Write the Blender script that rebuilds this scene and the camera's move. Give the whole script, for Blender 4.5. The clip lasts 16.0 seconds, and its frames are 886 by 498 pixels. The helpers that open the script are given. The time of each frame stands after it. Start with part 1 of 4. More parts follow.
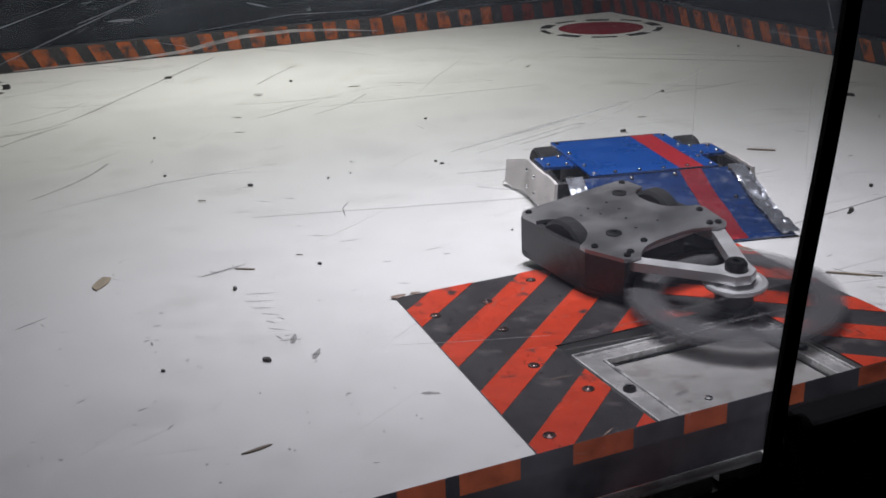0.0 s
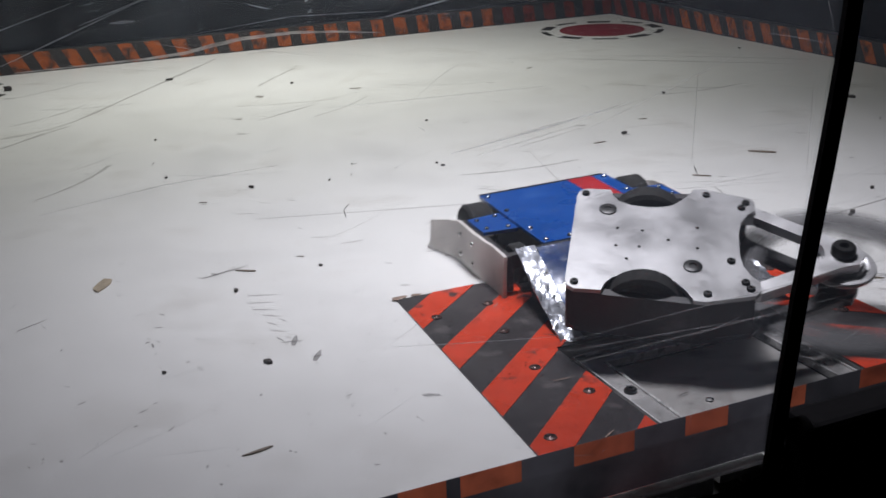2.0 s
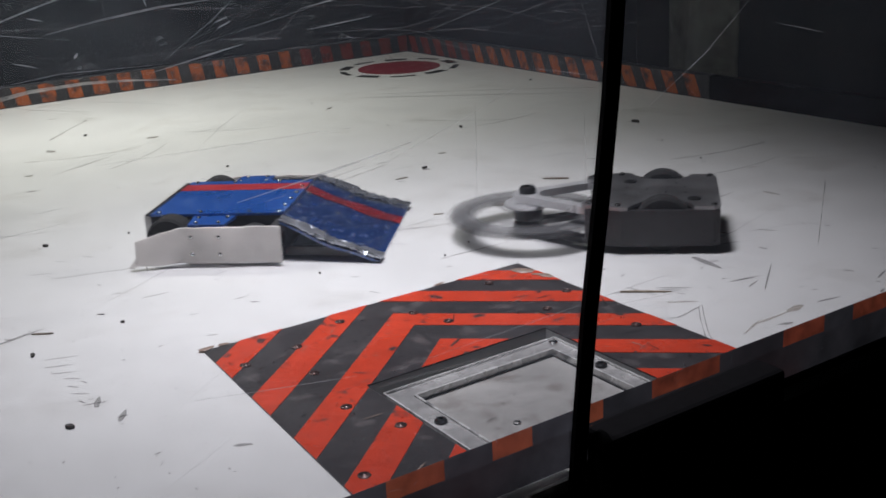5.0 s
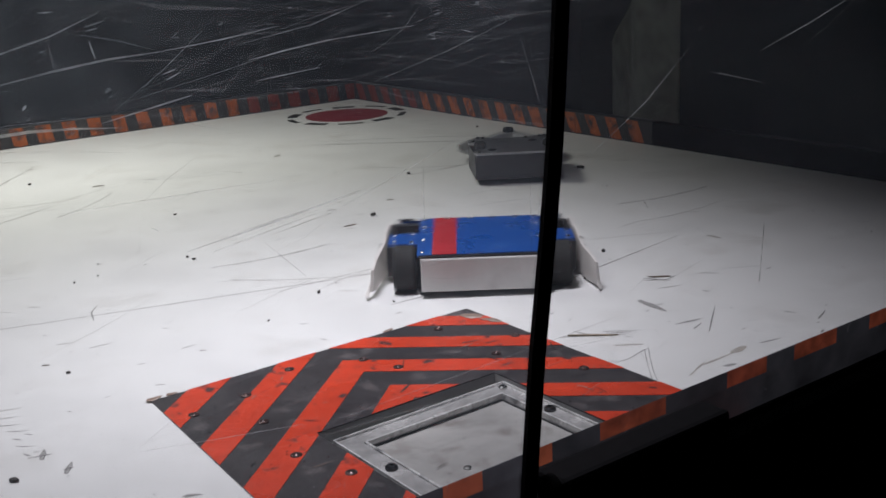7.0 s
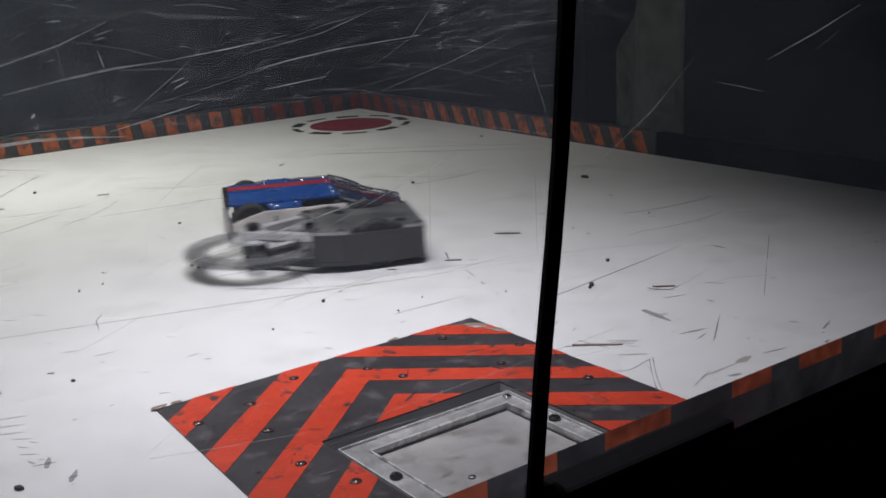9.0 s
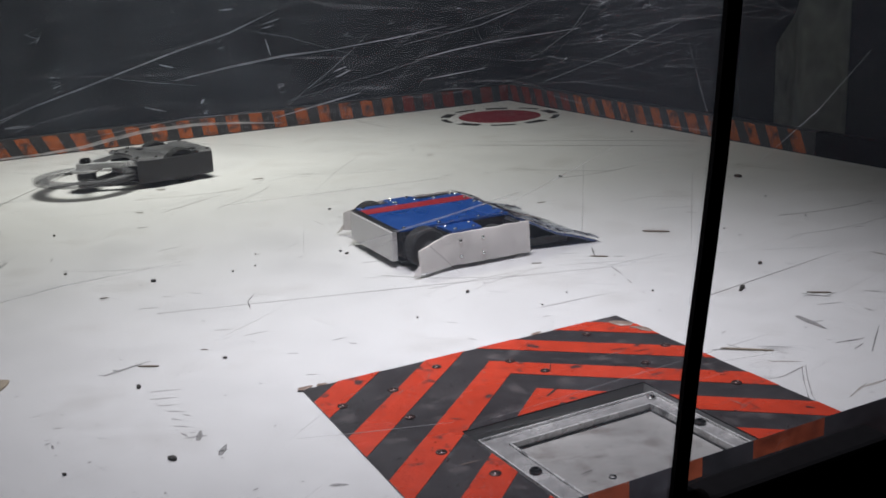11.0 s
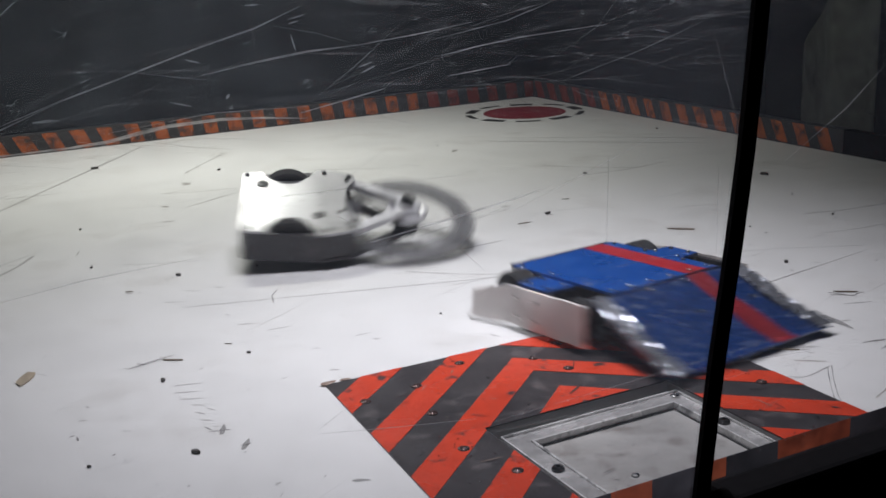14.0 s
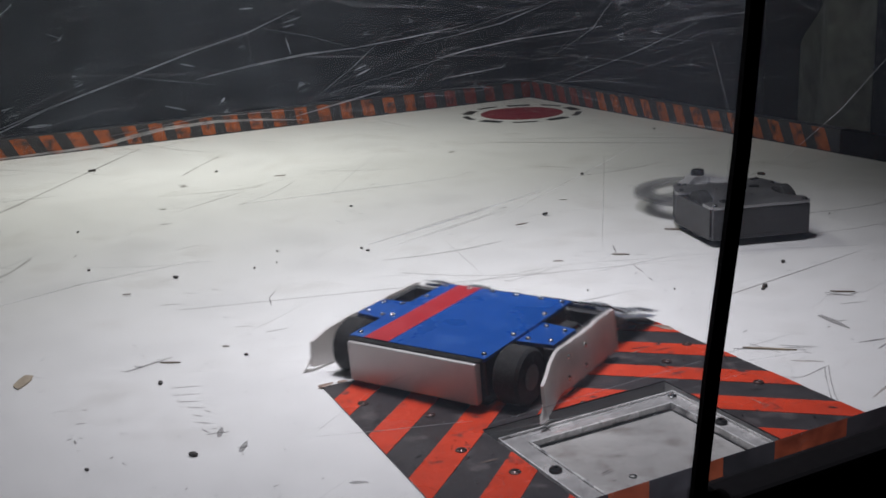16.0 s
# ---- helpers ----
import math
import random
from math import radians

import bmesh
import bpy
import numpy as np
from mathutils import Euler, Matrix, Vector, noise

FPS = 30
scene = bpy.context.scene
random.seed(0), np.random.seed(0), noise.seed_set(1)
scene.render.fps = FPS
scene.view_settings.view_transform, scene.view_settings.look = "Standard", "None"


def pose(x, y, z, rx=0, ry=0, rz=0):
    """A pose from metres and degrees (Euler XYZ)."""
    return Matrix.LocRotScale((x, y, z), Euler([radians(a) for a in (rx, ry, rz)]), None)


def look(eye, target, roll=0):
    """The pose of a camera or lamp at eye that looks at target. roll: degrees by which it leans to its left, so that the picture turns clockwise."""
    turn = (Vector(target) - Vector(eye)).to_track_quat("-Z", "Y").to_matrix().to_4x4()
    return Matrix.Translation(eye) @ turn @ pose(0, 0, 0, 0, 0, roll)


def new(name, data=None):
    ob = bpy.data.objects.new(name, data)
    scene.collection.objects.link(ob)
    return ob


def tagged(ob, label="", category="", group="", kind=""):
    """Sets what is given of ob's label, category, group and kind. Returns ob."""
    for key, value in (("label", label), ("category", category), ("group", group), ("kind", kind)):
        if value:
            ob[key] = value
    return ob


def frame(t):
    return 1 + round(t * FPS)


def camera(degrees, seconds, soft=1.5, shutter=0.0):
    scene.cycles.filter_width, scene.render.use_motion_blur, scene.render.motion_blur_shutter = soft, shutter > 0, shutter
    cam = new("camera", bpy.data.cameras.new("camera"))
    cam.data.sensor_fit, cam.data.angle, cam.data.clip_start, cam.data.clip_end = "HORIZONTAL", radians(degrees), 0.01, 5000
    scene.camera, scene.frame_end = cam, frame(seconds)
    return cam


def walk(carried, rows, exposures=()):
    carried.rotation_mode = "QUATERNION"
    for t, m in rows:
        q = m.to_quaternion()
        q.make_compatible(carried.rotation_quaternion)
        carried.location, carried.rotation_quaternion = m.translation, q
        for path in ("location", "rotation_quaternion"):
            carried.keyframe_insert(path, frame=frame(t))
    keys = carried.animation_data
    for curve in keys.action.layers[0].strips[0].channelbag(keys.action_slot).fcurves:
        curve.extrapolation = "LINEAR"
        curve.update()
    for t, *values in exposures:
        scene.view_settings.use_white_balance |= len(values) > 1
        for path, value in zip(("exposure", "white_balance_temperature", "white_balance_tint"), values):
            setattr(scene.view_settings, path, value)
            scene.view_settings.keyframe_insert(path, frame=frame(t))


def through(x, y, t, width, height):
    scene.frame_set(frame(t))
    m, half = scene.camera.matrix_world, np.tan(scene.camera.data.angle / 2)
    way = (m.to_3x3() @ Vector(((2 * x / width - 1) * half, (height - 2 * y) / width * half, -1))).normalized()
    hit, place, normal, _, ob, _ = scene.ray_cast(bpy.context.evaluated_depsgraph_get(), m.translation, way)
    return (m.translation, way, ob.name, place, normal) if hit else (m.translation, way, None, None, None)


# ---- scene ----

# ---- camera ----
cam = camera(44.3, 16.0, soft=1.6, shutter=0.5)
PATH = [
    (0, (-0.322, -0.568, 0.382), (0.411, 1.167, -0.291), -2.3),
    (0.5, (-0.321, -0.568, 0.382), (0.410, 1.168, -0.291), -2.35),
    (1, (-0.321, -0.568, 0.382), (0.410, 1.168, -0.290), -2.3),
    (1.5, (-0.322, -0.568, 0.382), (0.410, 1.168, -0.289), -2.3),
    (2, (-0.322, -0.568, 0.382), (0.410, 1.169, -0.288), -2.3),
    (2.5, (-0.322, -0.568, 0.382), (0.409, 1.169, -0.288), -2.3),
    (3, (-0.323, -0.569, 0.382), (0.409, 1.168, -0.287), -2.25),
    (3.3, (-0.322, -0.569, 0.383), (0.412, 1.168, -0.288), -2.3),
    (3.5, (-0.319, -0.571, 0.385), (0.461, 1.143, -0.290), -2.6),
    (3.7, (-0.314, -0.571, 0.382), (0.577, 1.093, -0.291), -2.8),
    (4, (-0.315, -0.577, 0.386), (0.721, 0.995, -0.288), -3.1),
    (4.2, (-0.313, -0.579, 0.386), (0.726, 0.998, -0.275), -3.1),
    (6.3, (-0.316, -0.583, 0.388), (0.736, 1.012, -0.186), -2.8),
    (6.5, (-0.317, -0.585, 0.389), (0.749, 1.010, -0.176), -2.7),
    (7, (-0.317, -0.587, 0.389), (0.812, 0.971, -0.156), -2.9),
    (7.5, (-0.318, -0.586, 0.389), (0.811, 0.976, -0.145), -2.8),
    (8, (-0.318, -0.586, 0.390), (0.806, 0.980, -0.144), -2.9),
    (8.5, (-0.318, -0.587, 0.390), (0.806, 0.978, -0.144), -2.8),
    (9, (-0.319, -0.587, 0.389), (0.809, 0.978, -0.139), -2.8),
    (9.25, (-0.320, -0.586, 0.389), (0.803, 0.983, -0.139), -2.7),
    (9.5, (-0.328, -0.582, 0.388), (0.725, 1.035, -0.139), -2.3),
    (9.7, (-0.325, -0.582, 0.389), (0.632, 1.093, -0.140), -2.4),
    (10, (-0.323, -0.582, 0.389), (0.596, 1.114, -0.140), -2.5),
    (12.5, (-0.322, -0.582, 0.389), (0.573, 1.125, -0.143), -2.6),
    (13, (-0.321, -0.581, 0.388), (0.574, 1.126, -0.144), -2.5),
    (13.5, (-0.323, -0.582, 0.389), (0.554, 1.134, -0.144), -2.5),
    (14, (-0.322, -0.581, 0.389), (0.546, 1.139, -0.146), -2.5),
    (14.5, (-0.322, -0.582, 0.389), (0.546, 1.139, -0.146), -2.5),
    (15, (-0.321, -0.581, 0.388), (0.547, 1.140, -0.146), -2.5),
    (15.5, (-0.320, -0.580, 0.388), (0.547, 1.140, -0.147), -2.6),
    (16, (-0.321, -0.582, 0.390), (0.550, 1.137, -0.144), -2.7),
]
walk(cam, [(t, look(e, g, r)) for t, e, g, r in PATH])

# ---- world and lamps ----
world = bpy.data.worlds.new("dark_hall")
world.use_nodes = True
world.node_tree.nodes["Background"].inputs[0].default_value = (0.6, 0.7, 0.8, 1)
world.node_tree.nodes["Background"].inputs[1].default_value = 0.012
scene.world = world


def area_lamp(name, at, aim, size, size_y, watts, colour, spread=180):
    d = bpy.data.lights.new(name, "AREA")
    d.shape, d.size, d.size_y, d.energy, d.color = "RECTANGLE", size, size_y, watts, colour
    d.spread = radians(spread)
    ob = new(name, d)
    ob.matrix_world = look(at, aim)
    return ob


# two lamp bars under the roof of the cage
area_lamp("cage_lamp_far", (0.22, 1.42, 1.17), (0.22, 1.42, 0), 0.4, 0.12, 5.6, (1.0, 0.985, 0.925), 102)
area_lamp("cage_lamp_near", (0.18, 0.36, 1.17), (0.18, 0.36, 0), 0.36, 0.12, 2.95, (0.965, 0.935, 1.02), 75)
scene.view_settings.exposure = 0.0

# ---- materials ----


def material(name, colour, rough=0.5, metal=0.0, vary=0.12, scale=30.0, bump=0.0, bump_scale=200.0, coat=0.0,
             stain=None, stain_scale=8.0, stain_cut=(0.55, 0.7), stretch=(1, 1, 1)):
    """A painted, metal or plastic surface: grain, large blotches, optional stains, fine relief."""
    m = bpy.data.materials.new(name)
    m.use_nodes = True
    nt = m.node_tree
    b = nt.nodes["Principled BSDF"]
    b.inputs["Metallic"].default_value = metal
    b.inputs["Coat Weight"].default_value = coat
    b.inputs["Coat Roughness"].default_value = 0.12
    tc = nt.nodes.new("ShaderNodeTexCoord")
    mp = nt.nodes.new("ShaderNodeMapping")
    mp.inputs["Scale"].default_value = stretch
    nt.links.new(tc.outputs["Object"], mp.inputs[0])

    def noise_node(s, detail=4.0):
        n = nt.nodes.new("ShaderNodeTexNoise")
        n.inputs["Scale"].default_value, n.inputs["Detail"].default_value = s, detail
        nt.links.new(mp.outputs[0], n.inputs["Vector"])
        return n

    def ramp(src, lo, hi, a, c):
        r = nt.nodes.new("ShaderNodeMapRange")
        r.inputs[1].default_value, r.inputs[2].default_value = lo, hi
        r.inputs[3].default_value, r.inputs[4].default_value = a, c
        nt.links.new(src, r.inputs[0])
        return r.outputs[0]

    fine, broad = noise_node(scale * 6), noise_node(scale)
    add = nt.nodes.new("ShaderNodeMath")
    add.operation = "ADD"
    nt.links.new(fine.outputs[0], add.inputs[0])
    nt.links.new(broad.outputs[0], add.inputs[1])
    val = ramp(add.outputs[0], 0.6, 1.4, 1 - vary, 1 + vary)
    hsv = nt.nodes.new("ShaderNodeHueSaturation")
    hsv.inputs["Color"].default_value = (*colour, 1)
    nt.links.new(val, hsv.inputs["Value"])
    out = hsv.outputs[0]
    if stain:
        mask = ramp(noise_node(stain_scale, 8.0).outputs[0], stain_cut[0], stain_cut[1], 0, 1)
        mix = nt.nodes.new("ShaderNodeMix")
        mix.data_type = "RGBA"
        nt.links.new(mask, mix.inputs[0])
        nt.links.new(out, mix.inputs[6])
        mix.inputs[7].default_value = (*stain, 1)
        out = mix.outputs[2]
    nt.links.new(out, b.inputs["Base Color"])
    nt.links.new(ramp(broad.outputs[0], 0.3, 0.7, max(0.03, rough - 0.08), min(1, rough + 0.1)), b.inputs["Roughness"])
    if bump:
        bp = nt.nodes.new("ShaderNodeBump")
        bp.inputs["Strength"].default_value, bp.inputs["Distance"].default_value = bump, 0.002
        nt.links.new(noise_node(bump_scale).outputs[0], bp.inputs["Height"])
        nt.links.new(bp.outputs[0], b.inputs["Normal"])
    return m


def floor_material():
    """White sheet floor: faint tyre scuffs, fine drag lines in two directions, grime in blotches."""
    m = material("white_floor_paint", (0.74, 0.74, 0.73), 0.42, 0, 0.07, 9, 0.12, 260, stain=(0.55, 0.54, 0.52), stain_scale=9, stain_cut=(0.53, 0.82))
    nt = m.node_tree
    b = nt.nodes["Principled BSDF"]
    base = b.inputs["Base Color"].links[0].from_socket
    tc = nt.nodes.new("ShaderNodeTexCoord")
    for angle, stretch, cut, shade in ((28, (2.2, 60, 1), 0.74, 0.48), (-14, (3, 90, 1), 0.75, 0.53), (75, (5, 110, 1), 0.785, 0.5)):
        mp = nt.nodes.new("ShaderNodeMapping")
        mp.inputs["Scale"].default_value = stretch
        mp.inputs["Rotation"].default_value = (0, 0, radians(angle))
        nt.links.new(tc.outputs["Object"], mp.inputs[0])
        n = nt.nodes.new("ShaderNodeTexNoise")
        n.inputs["Scale"].default_value, n.inputs["Detail"].default_value = 2.5, 5
        nt.links.new(mp.outputs[0], n.inputs["Vector"])
        r = nt.nodes.new("ShaderNodeMapRange")
        r.inputs[1].default_value, r.inputs[2].default_value = cut, cut + 0.06
        nt.links.new(n.outputs[0], r.inputs[0])
        mix = nt.nodes.new("ShaderNodeMix")
        mix.data_type = "RGBA"
        mix.inputs[7].default_value = (shade, shade * 0.98, shade * 0.95, 1)
        nt.links.new(r.outputs[0], mix.inputs[0])
        nt.links.new(base, mix.inputs[6])
        base = mix.outputs[2]
    nt.links.new(base, b.inputs["Base Color"])
    return m


def clear_sheet(name, haze=0.04, gloss=0.04, milky="Diffuse"):
    """Worn clear plastic sheet: mostly see-through, a little milky, a little gloss."""
    m = bpy.data.materials.new(name)
    m.use_nodes = True
    nt = m.node_tree
    out = nt.nodes["Material Output"]
    nt.nodes.remove(nt.nodes["Principled BSDF"])
    clear, milk, shine = (nt.nodes.new("ShaderNodeBsdf" + k) for k in ("Transparent", milky, "Glossy"))
    clear.inputs[0].default_value = (0.97, 0.98, 0.98, 1)
    milk.inputs[0].default_value = (0.60, 0.68, 0.82, 1)
    shine.inputs["Roughness"].default_value = 0.25
    tc = nt.nodes.new("ShaderNodeTexCoord")
    n = nt.nodes.new("ShaderNodeTexNoise")
    n.inputs["Scale"].default_value, n.inputs["Detail"].default_value = 9, 8
    nt.links.new(tc.outputs["Object"], n.inputs["Vector"])
    r = nt.nodes.new("ShaderNodeMapRange")
    r.inputs[1].default_value, r.inputs[2].default_value, r.inputs[3].default_value, r.inputs[4].default_value = 0.3, 0.75, haze * 0.65, haze * 1.45
    nt.links.new(n.outputs[0], r.inputs[0])
    a, c = nt.nodes.new("ShaderNodeMixShader"), nt.nodes.new("ShaderNodeMixShader")
    nt.links.new(r.outputs[0], a.inputs[0])
    nt.links.new(clear.outputs[0], a.inputs[1])
    nt.links.new(milk.outputs[0], a.inputs[2])
    c.inputs[0].default_value = gloss
    nt.links.new(a.outputs[0], c.inputs[1])
    nt.links.new(shine.outputs[0], c.inputs[2])
    nt.links.new(c.outputs[0], out.inputs[0])
    return m


def see_through(name, colour, share, rough=0.4):
    """A surface that lets the given share of light straight through (spinning rim, scratches)."""
    m = bpy.data.materials.new(name)
    m.use_nodes = True
    nt = m.node_tree
    b = nt.nodes["Principled BSDF"]
    b.inputs["Base Color"].default_value = (*colour, 1)
    b.inputs["Roughness"].default_value = rough
    b.inputs["Alpha"].default_value = 1 - share
    return m


def lit_through(name, colour, through=0.6, clear=0.0, vary=0.25, scale=40.0):
    """Thin plastic or tape that light from behind shines through; clear: the share that passes straight."""
    m = bpy.data.materials.new(name)
    m.use_nodes = True
    nt = m.node_tree
    nt.nodes.remove(nt.nodes["Principled BSDF"])
    out = nt.nodes["Material Output"]
    tc = nt.nodes.new("ShaderNodeTexCoord")
    n = nt.nodes.new("ShaderNodeTexNoise")
    n.inputs["Scale"].default_value, n.inputs["Detail"].default_value = scale, 6
    nt.links.new(tc.outputs["Object"], n.inputs["Vector"])
    r = nt.nodes.new("ShaderNodeMapRange")
    r.inputs[1].default_value, r.inputs[2].default_value, r.inputs[3].default_value, r.inputs[4].default_value = 0.3, 0.7, 1 - vary, 1 + vary
    nt.links.new(n.outputs[0], r.inputs[0])
    hsv = nt.nodes.new("ShaderNodeHueSaturation")
    hsv.inputs["Color"].default_value = (*colour, 1)
    nt.links.new(r.outputs[0], hsv.inputs["Value"])
    d, t, c = nt.nodes.new("ShaderNodeBsdfDiffuse"), nt.nodes.new("ShaderNodeBsdfTranslucent"), nt.nodes.new("ShaderNodeBsdfTransparent")
    a, b = nt.nodes.new("ShaderNodeMixShader"), nt.nodes.new("ShaderNodeMixShader")
    nt.links.new(hsv.outputs[0], d.inputs[0])
    nt.links.new(hsv.outputs[0], t.inputs[0])
    a.inputs[0].default_value, b.inputs[0].default_value = through, clear
    nt.links.new(d.outputs[0], a.inputs[1])
    nt.links.new(t.outputs[0], a.inputs[2])
    nt.links.new(a.outputs[0], b.inputs[1])
    nt.links.new(c.outputs[0], b.inputs[2])
    nt.links.new(b.outputs[0], out.inputs[0])
    return m


def spinning_rim():
    """A steel ring too fast to see: densest in the middle of its width, fading to both edges."""
    m = see_through("spinning_rim", (0.105, 0.105, 0.11), 0.4, 0.45)
    nt = m.node_tree
    tc, flat, far = (nt.nodes.new("ShaderNode" + k) for k in ("TexCoord", "VectorMath", "VectorMath"))
    flat.operation, far.operation = "MULTIPLY", "LENGTH"
    flat.inputs[1].default_value = (1, 1, 0)
    nt.links.new(tc.outputs["Object"], flat.inputs[0])
    nt.links.new(flat.outputs[0], far.inputs[0])
    ramp = nt.nodes.new("ShaderNodeValToRGB")
    scale = nt.nodes.new("ShaderNodeMath")
    scale.operation = "MULTIPLY"
    scale.inputs[1].default_value = 10.0
    nt.links.new(far.outputs["Value"], scale.inputs[0])
    nt.links.new(scale.outputs[0], ramp.inputs[0])
    stops = ramp.color_ramp.elements
    stops[0].position, stops[1].position = 0.58, 0.96
    stops[0].color = stops[1].color = (0, 0, 0, 1)
    for at, v in ((0.68, 0.60), (0.76, 0.72), (0.87, 0.66)):
        stops.new(at).color = (v, v, v, 1)
    nt.links.new(ramp.outputs[0], nt.nodes["Principled BSDF"].inputs["Alpha"])
    return m


FILM = lit_through("clear_film", (0.8, 0.82, 0.84), 0.3, 0.55, 0.5, 25)
FLOOR = floor_material()
STRIPE_RED = material("red_floor_paint", (0.60, 0.055, 0.022), 0.27, 0, 0.22, 9, 0.5, 110, stain=(0.06, 0.04, 0.04), stain_scale=48, stain_cut=(0.60, 0.69))
PANEL_BLACK = material("black_floor_paint", (0.042, 0.038, 0.040), 0.34, 0, 0.35, 10, 0.35, 70, stain=(0.15, 0.13, 0.13), stain_scale=34, stain_cut=(0.57, 0.78))
TAPE_ORANGE = material("orange_tape", (0.38, 0.092, 0.022), 0.5, 0, 0.35, 40, stain=(0.05, 0.032, 0.03), stain_scale=46, stain_cut=(0.47, 0.66))
TAPE_DARKER = lit_through("darker_orange_tape", (0.24, 0.055, 0.025), 0.8, 0.0, 0.5, 50)
TAPE_DULL = lit_through("dull_orange_tape", (0.40, 0.10, 0.045), 0.8, 0.0, 0.3, 60)
KERB_DARKER = lit_through("darker_smoky_film", (0.034, 0.034, 0.038), 0.8, 0.0, 0.5, 25)
KERB_DARK = lit_through("smoky_film", (0.058, 0.058, 0.066), 0.8, 0.0, 0.5, 25)
EDGE_GLOW = lit_through("white_for_sheet_edge_glow", (0.92, 0.92, 0.92), 0.45, 0.0, 0.3, 30)
TAPE_BLACK = material("black_tape", (0.03, 0.03, 0.033), 0.45, 0, 0.3, 30, stain=(0.10, 0.09, 0.09), stain_scale=30, stain_cut=(0.62, 0.8))
ALU = material("brushed_aluminium", (0.78, 0.77, 0.76), 0.22, 0.6, 0.28, 25, 0.9, 45, stain=(0.14, 0.13, 0.13), stain_scale=30, stain_cut=(0.60, 0.78))
HATCH_GREY = material("worn_grey_plate", (0.46, 0.45, 0.435), 0.36, 0.35, 0.16, 14, 0.12, 90, stain=(0.20, 0.17, 0.15), stain_scale=26, stain_cut=(0.56, 0.76))
# whitish colour carries the highlights along the polished edges of the hatch frame
LIP = material("worn_lip_pale_highlight", (0.75, 0.75, 0.74), 0.25, 0.35, 0.3, 40, 0.3, 120, stain=(0.2, 0.2, 0.2), stain_scale=35, stain_cut=(0.58, 0.7))
STEEL = material("zinc_steel", (0.55, 0.55, 0.54), 0.22, 1.0, 0.1, 60)
DARK_STEEL = material("black_oxide_steel", (0.03, 0.03, 0.03), 0.35, 0.6, 0.2, 60)
BLACK = material("matt_black", (0.007, 0.007, 0.008), 0.8, 0, 0.3, 20)
BLACK.node_tree.nodes["Principled BSDF"].inputs["Specular IOR Level"].default_value = 0.08
HALL = material("dark_hall_paint", (0.016, 0.018, 0.021), 0.9, 0, 0.3, 3)
GAP = material("dark_gap", (0.01, 0.01, 0.01), 0.9)
PANE = clear_sheet("scratched_clear_sheet", 0.027, 0.0)
PANE_SIDE = clear_sheet("side_clear_sheet", 0.008, 0.003)
PANEL_SCREW = material("painted_screw", (0.10, 0.06, 0.055), 0.28, 0.6, 0.4, 60)
PANE_NEAR = clear_sheet("near_clear_sheet", 0.029, 0.0, "Translucent")
PANE_NEAR_NEWER = clear_sheet("newer_near_clear_sheet", 0.015, 0.0, "Translucent")
SCRATCH = lit_through("scratch_white", (0.9, 0.93, 0.96), 0.75, 0.5, 0.5, 60)
SCRATCH_FAINT = lit_through("faint_scratch", (0.84, 0.87, 0.9), 0.75, 0.78, 0.5, 90)
SCUFF = see_through("floor_scuff", (0.18, 0.17, 0.165), 0.55, 0.6)
CHIPPED = material("bare_board", (0.27, 0.19, 0.15), 0.8, 0, 0.35, 60, stain=(0.5, 0.45, 0.42), stain_scale=60, stain_cut=(0.5, 0.65))
CHIP = material("rubber_crumb", (0.05, 0.045, 0.04), 0.8, 0, 0.4, 80)
FLAKE = material("tan_flake", (0.36, 0.30, 0.22), 0.7, 0, 0.4, 90)
CURL = material("tan_shaving", (0.17, 0.135, 0.10), 0.7, 0, 0.3, 80)
LOGO_RED = material("dark_red_decal", (0.22, 0.02, 0.03), 0.45, 0, 0.2, 20, stain=(0.5, 0.42, 0.4), stain_scale=40, stain_cut=(0.6, 0.75))
DECAL_BLACK = material("black_decal", (0.02, 0.02, 0.02), 0.5, 0, 0.3, 30)
BLUE = material("blue_plate", (0.006, 0.068, 0.31), 0.3, 0, 0.14, 20, 0.06, 150, coat=0.5, stain=(0.02, 0.10, 0.34), stain_scale=20, stain_cut=(0.55, 0.8))
RED = material("red_stripe", (0.40, 0.022, 0.03), 0.35, 0, 0.15, 30, 0.06, 150, coat=0.4)
WEDGE_BLUE = material("scraped_blue_wedge", (0.010, 0.048, 0.20), 0.2, 0.2, 0.3, 30, 1.0, 70, coat=1.0, stain=(0.30, 0.33, 0.42), stain_scale=75, stain_cut=(0.56, 0.80), stretch=(1, 2.4, 1))
WEDGE_RED = material("scraped_red_stripe", (0.33, 0.025, 0.035), 0.25, 0.1, 0.25, 30, 0.8, 60, coat=0.8)
FOIL = material("torn_clear_edge", (0.46, 0.48, 0.53), 0.26, 0.8, 0.3, 40, 1.0, 60)
CRINKLE = clear_sheet("crumpled_clear_film", 0.003, 0.062)
for node in CRINKLE.node_tree.nodes:
    if node.type == "BSDF_GLOSSY":
        node.inputs["Roughness"].default_value = 0.22
NYLON = lit_through("white_nylon", (0.86, 0.83, 0.81), 0.36, 0.06, 0.14, 30)
BUMPER = material("grey_white_bumper", (0.58, 0.57, 0.56), 0.38, 0.2, 0.12, 20, 0.25, 40, stain=(0.32, 0.28, 0.28), stain_scale=18, stain_cut=(0.55, 0.8))
RUBBER = material("black_foam_tyre", (0.013, 0.013, 0.013), 0.85, 0, 0.3, 80, 0.4, 300)
HUB_GREY = material("grey_wheel_hub", (0.12, 0.12, 0.12), 0.5, 0, 0.2, 40)
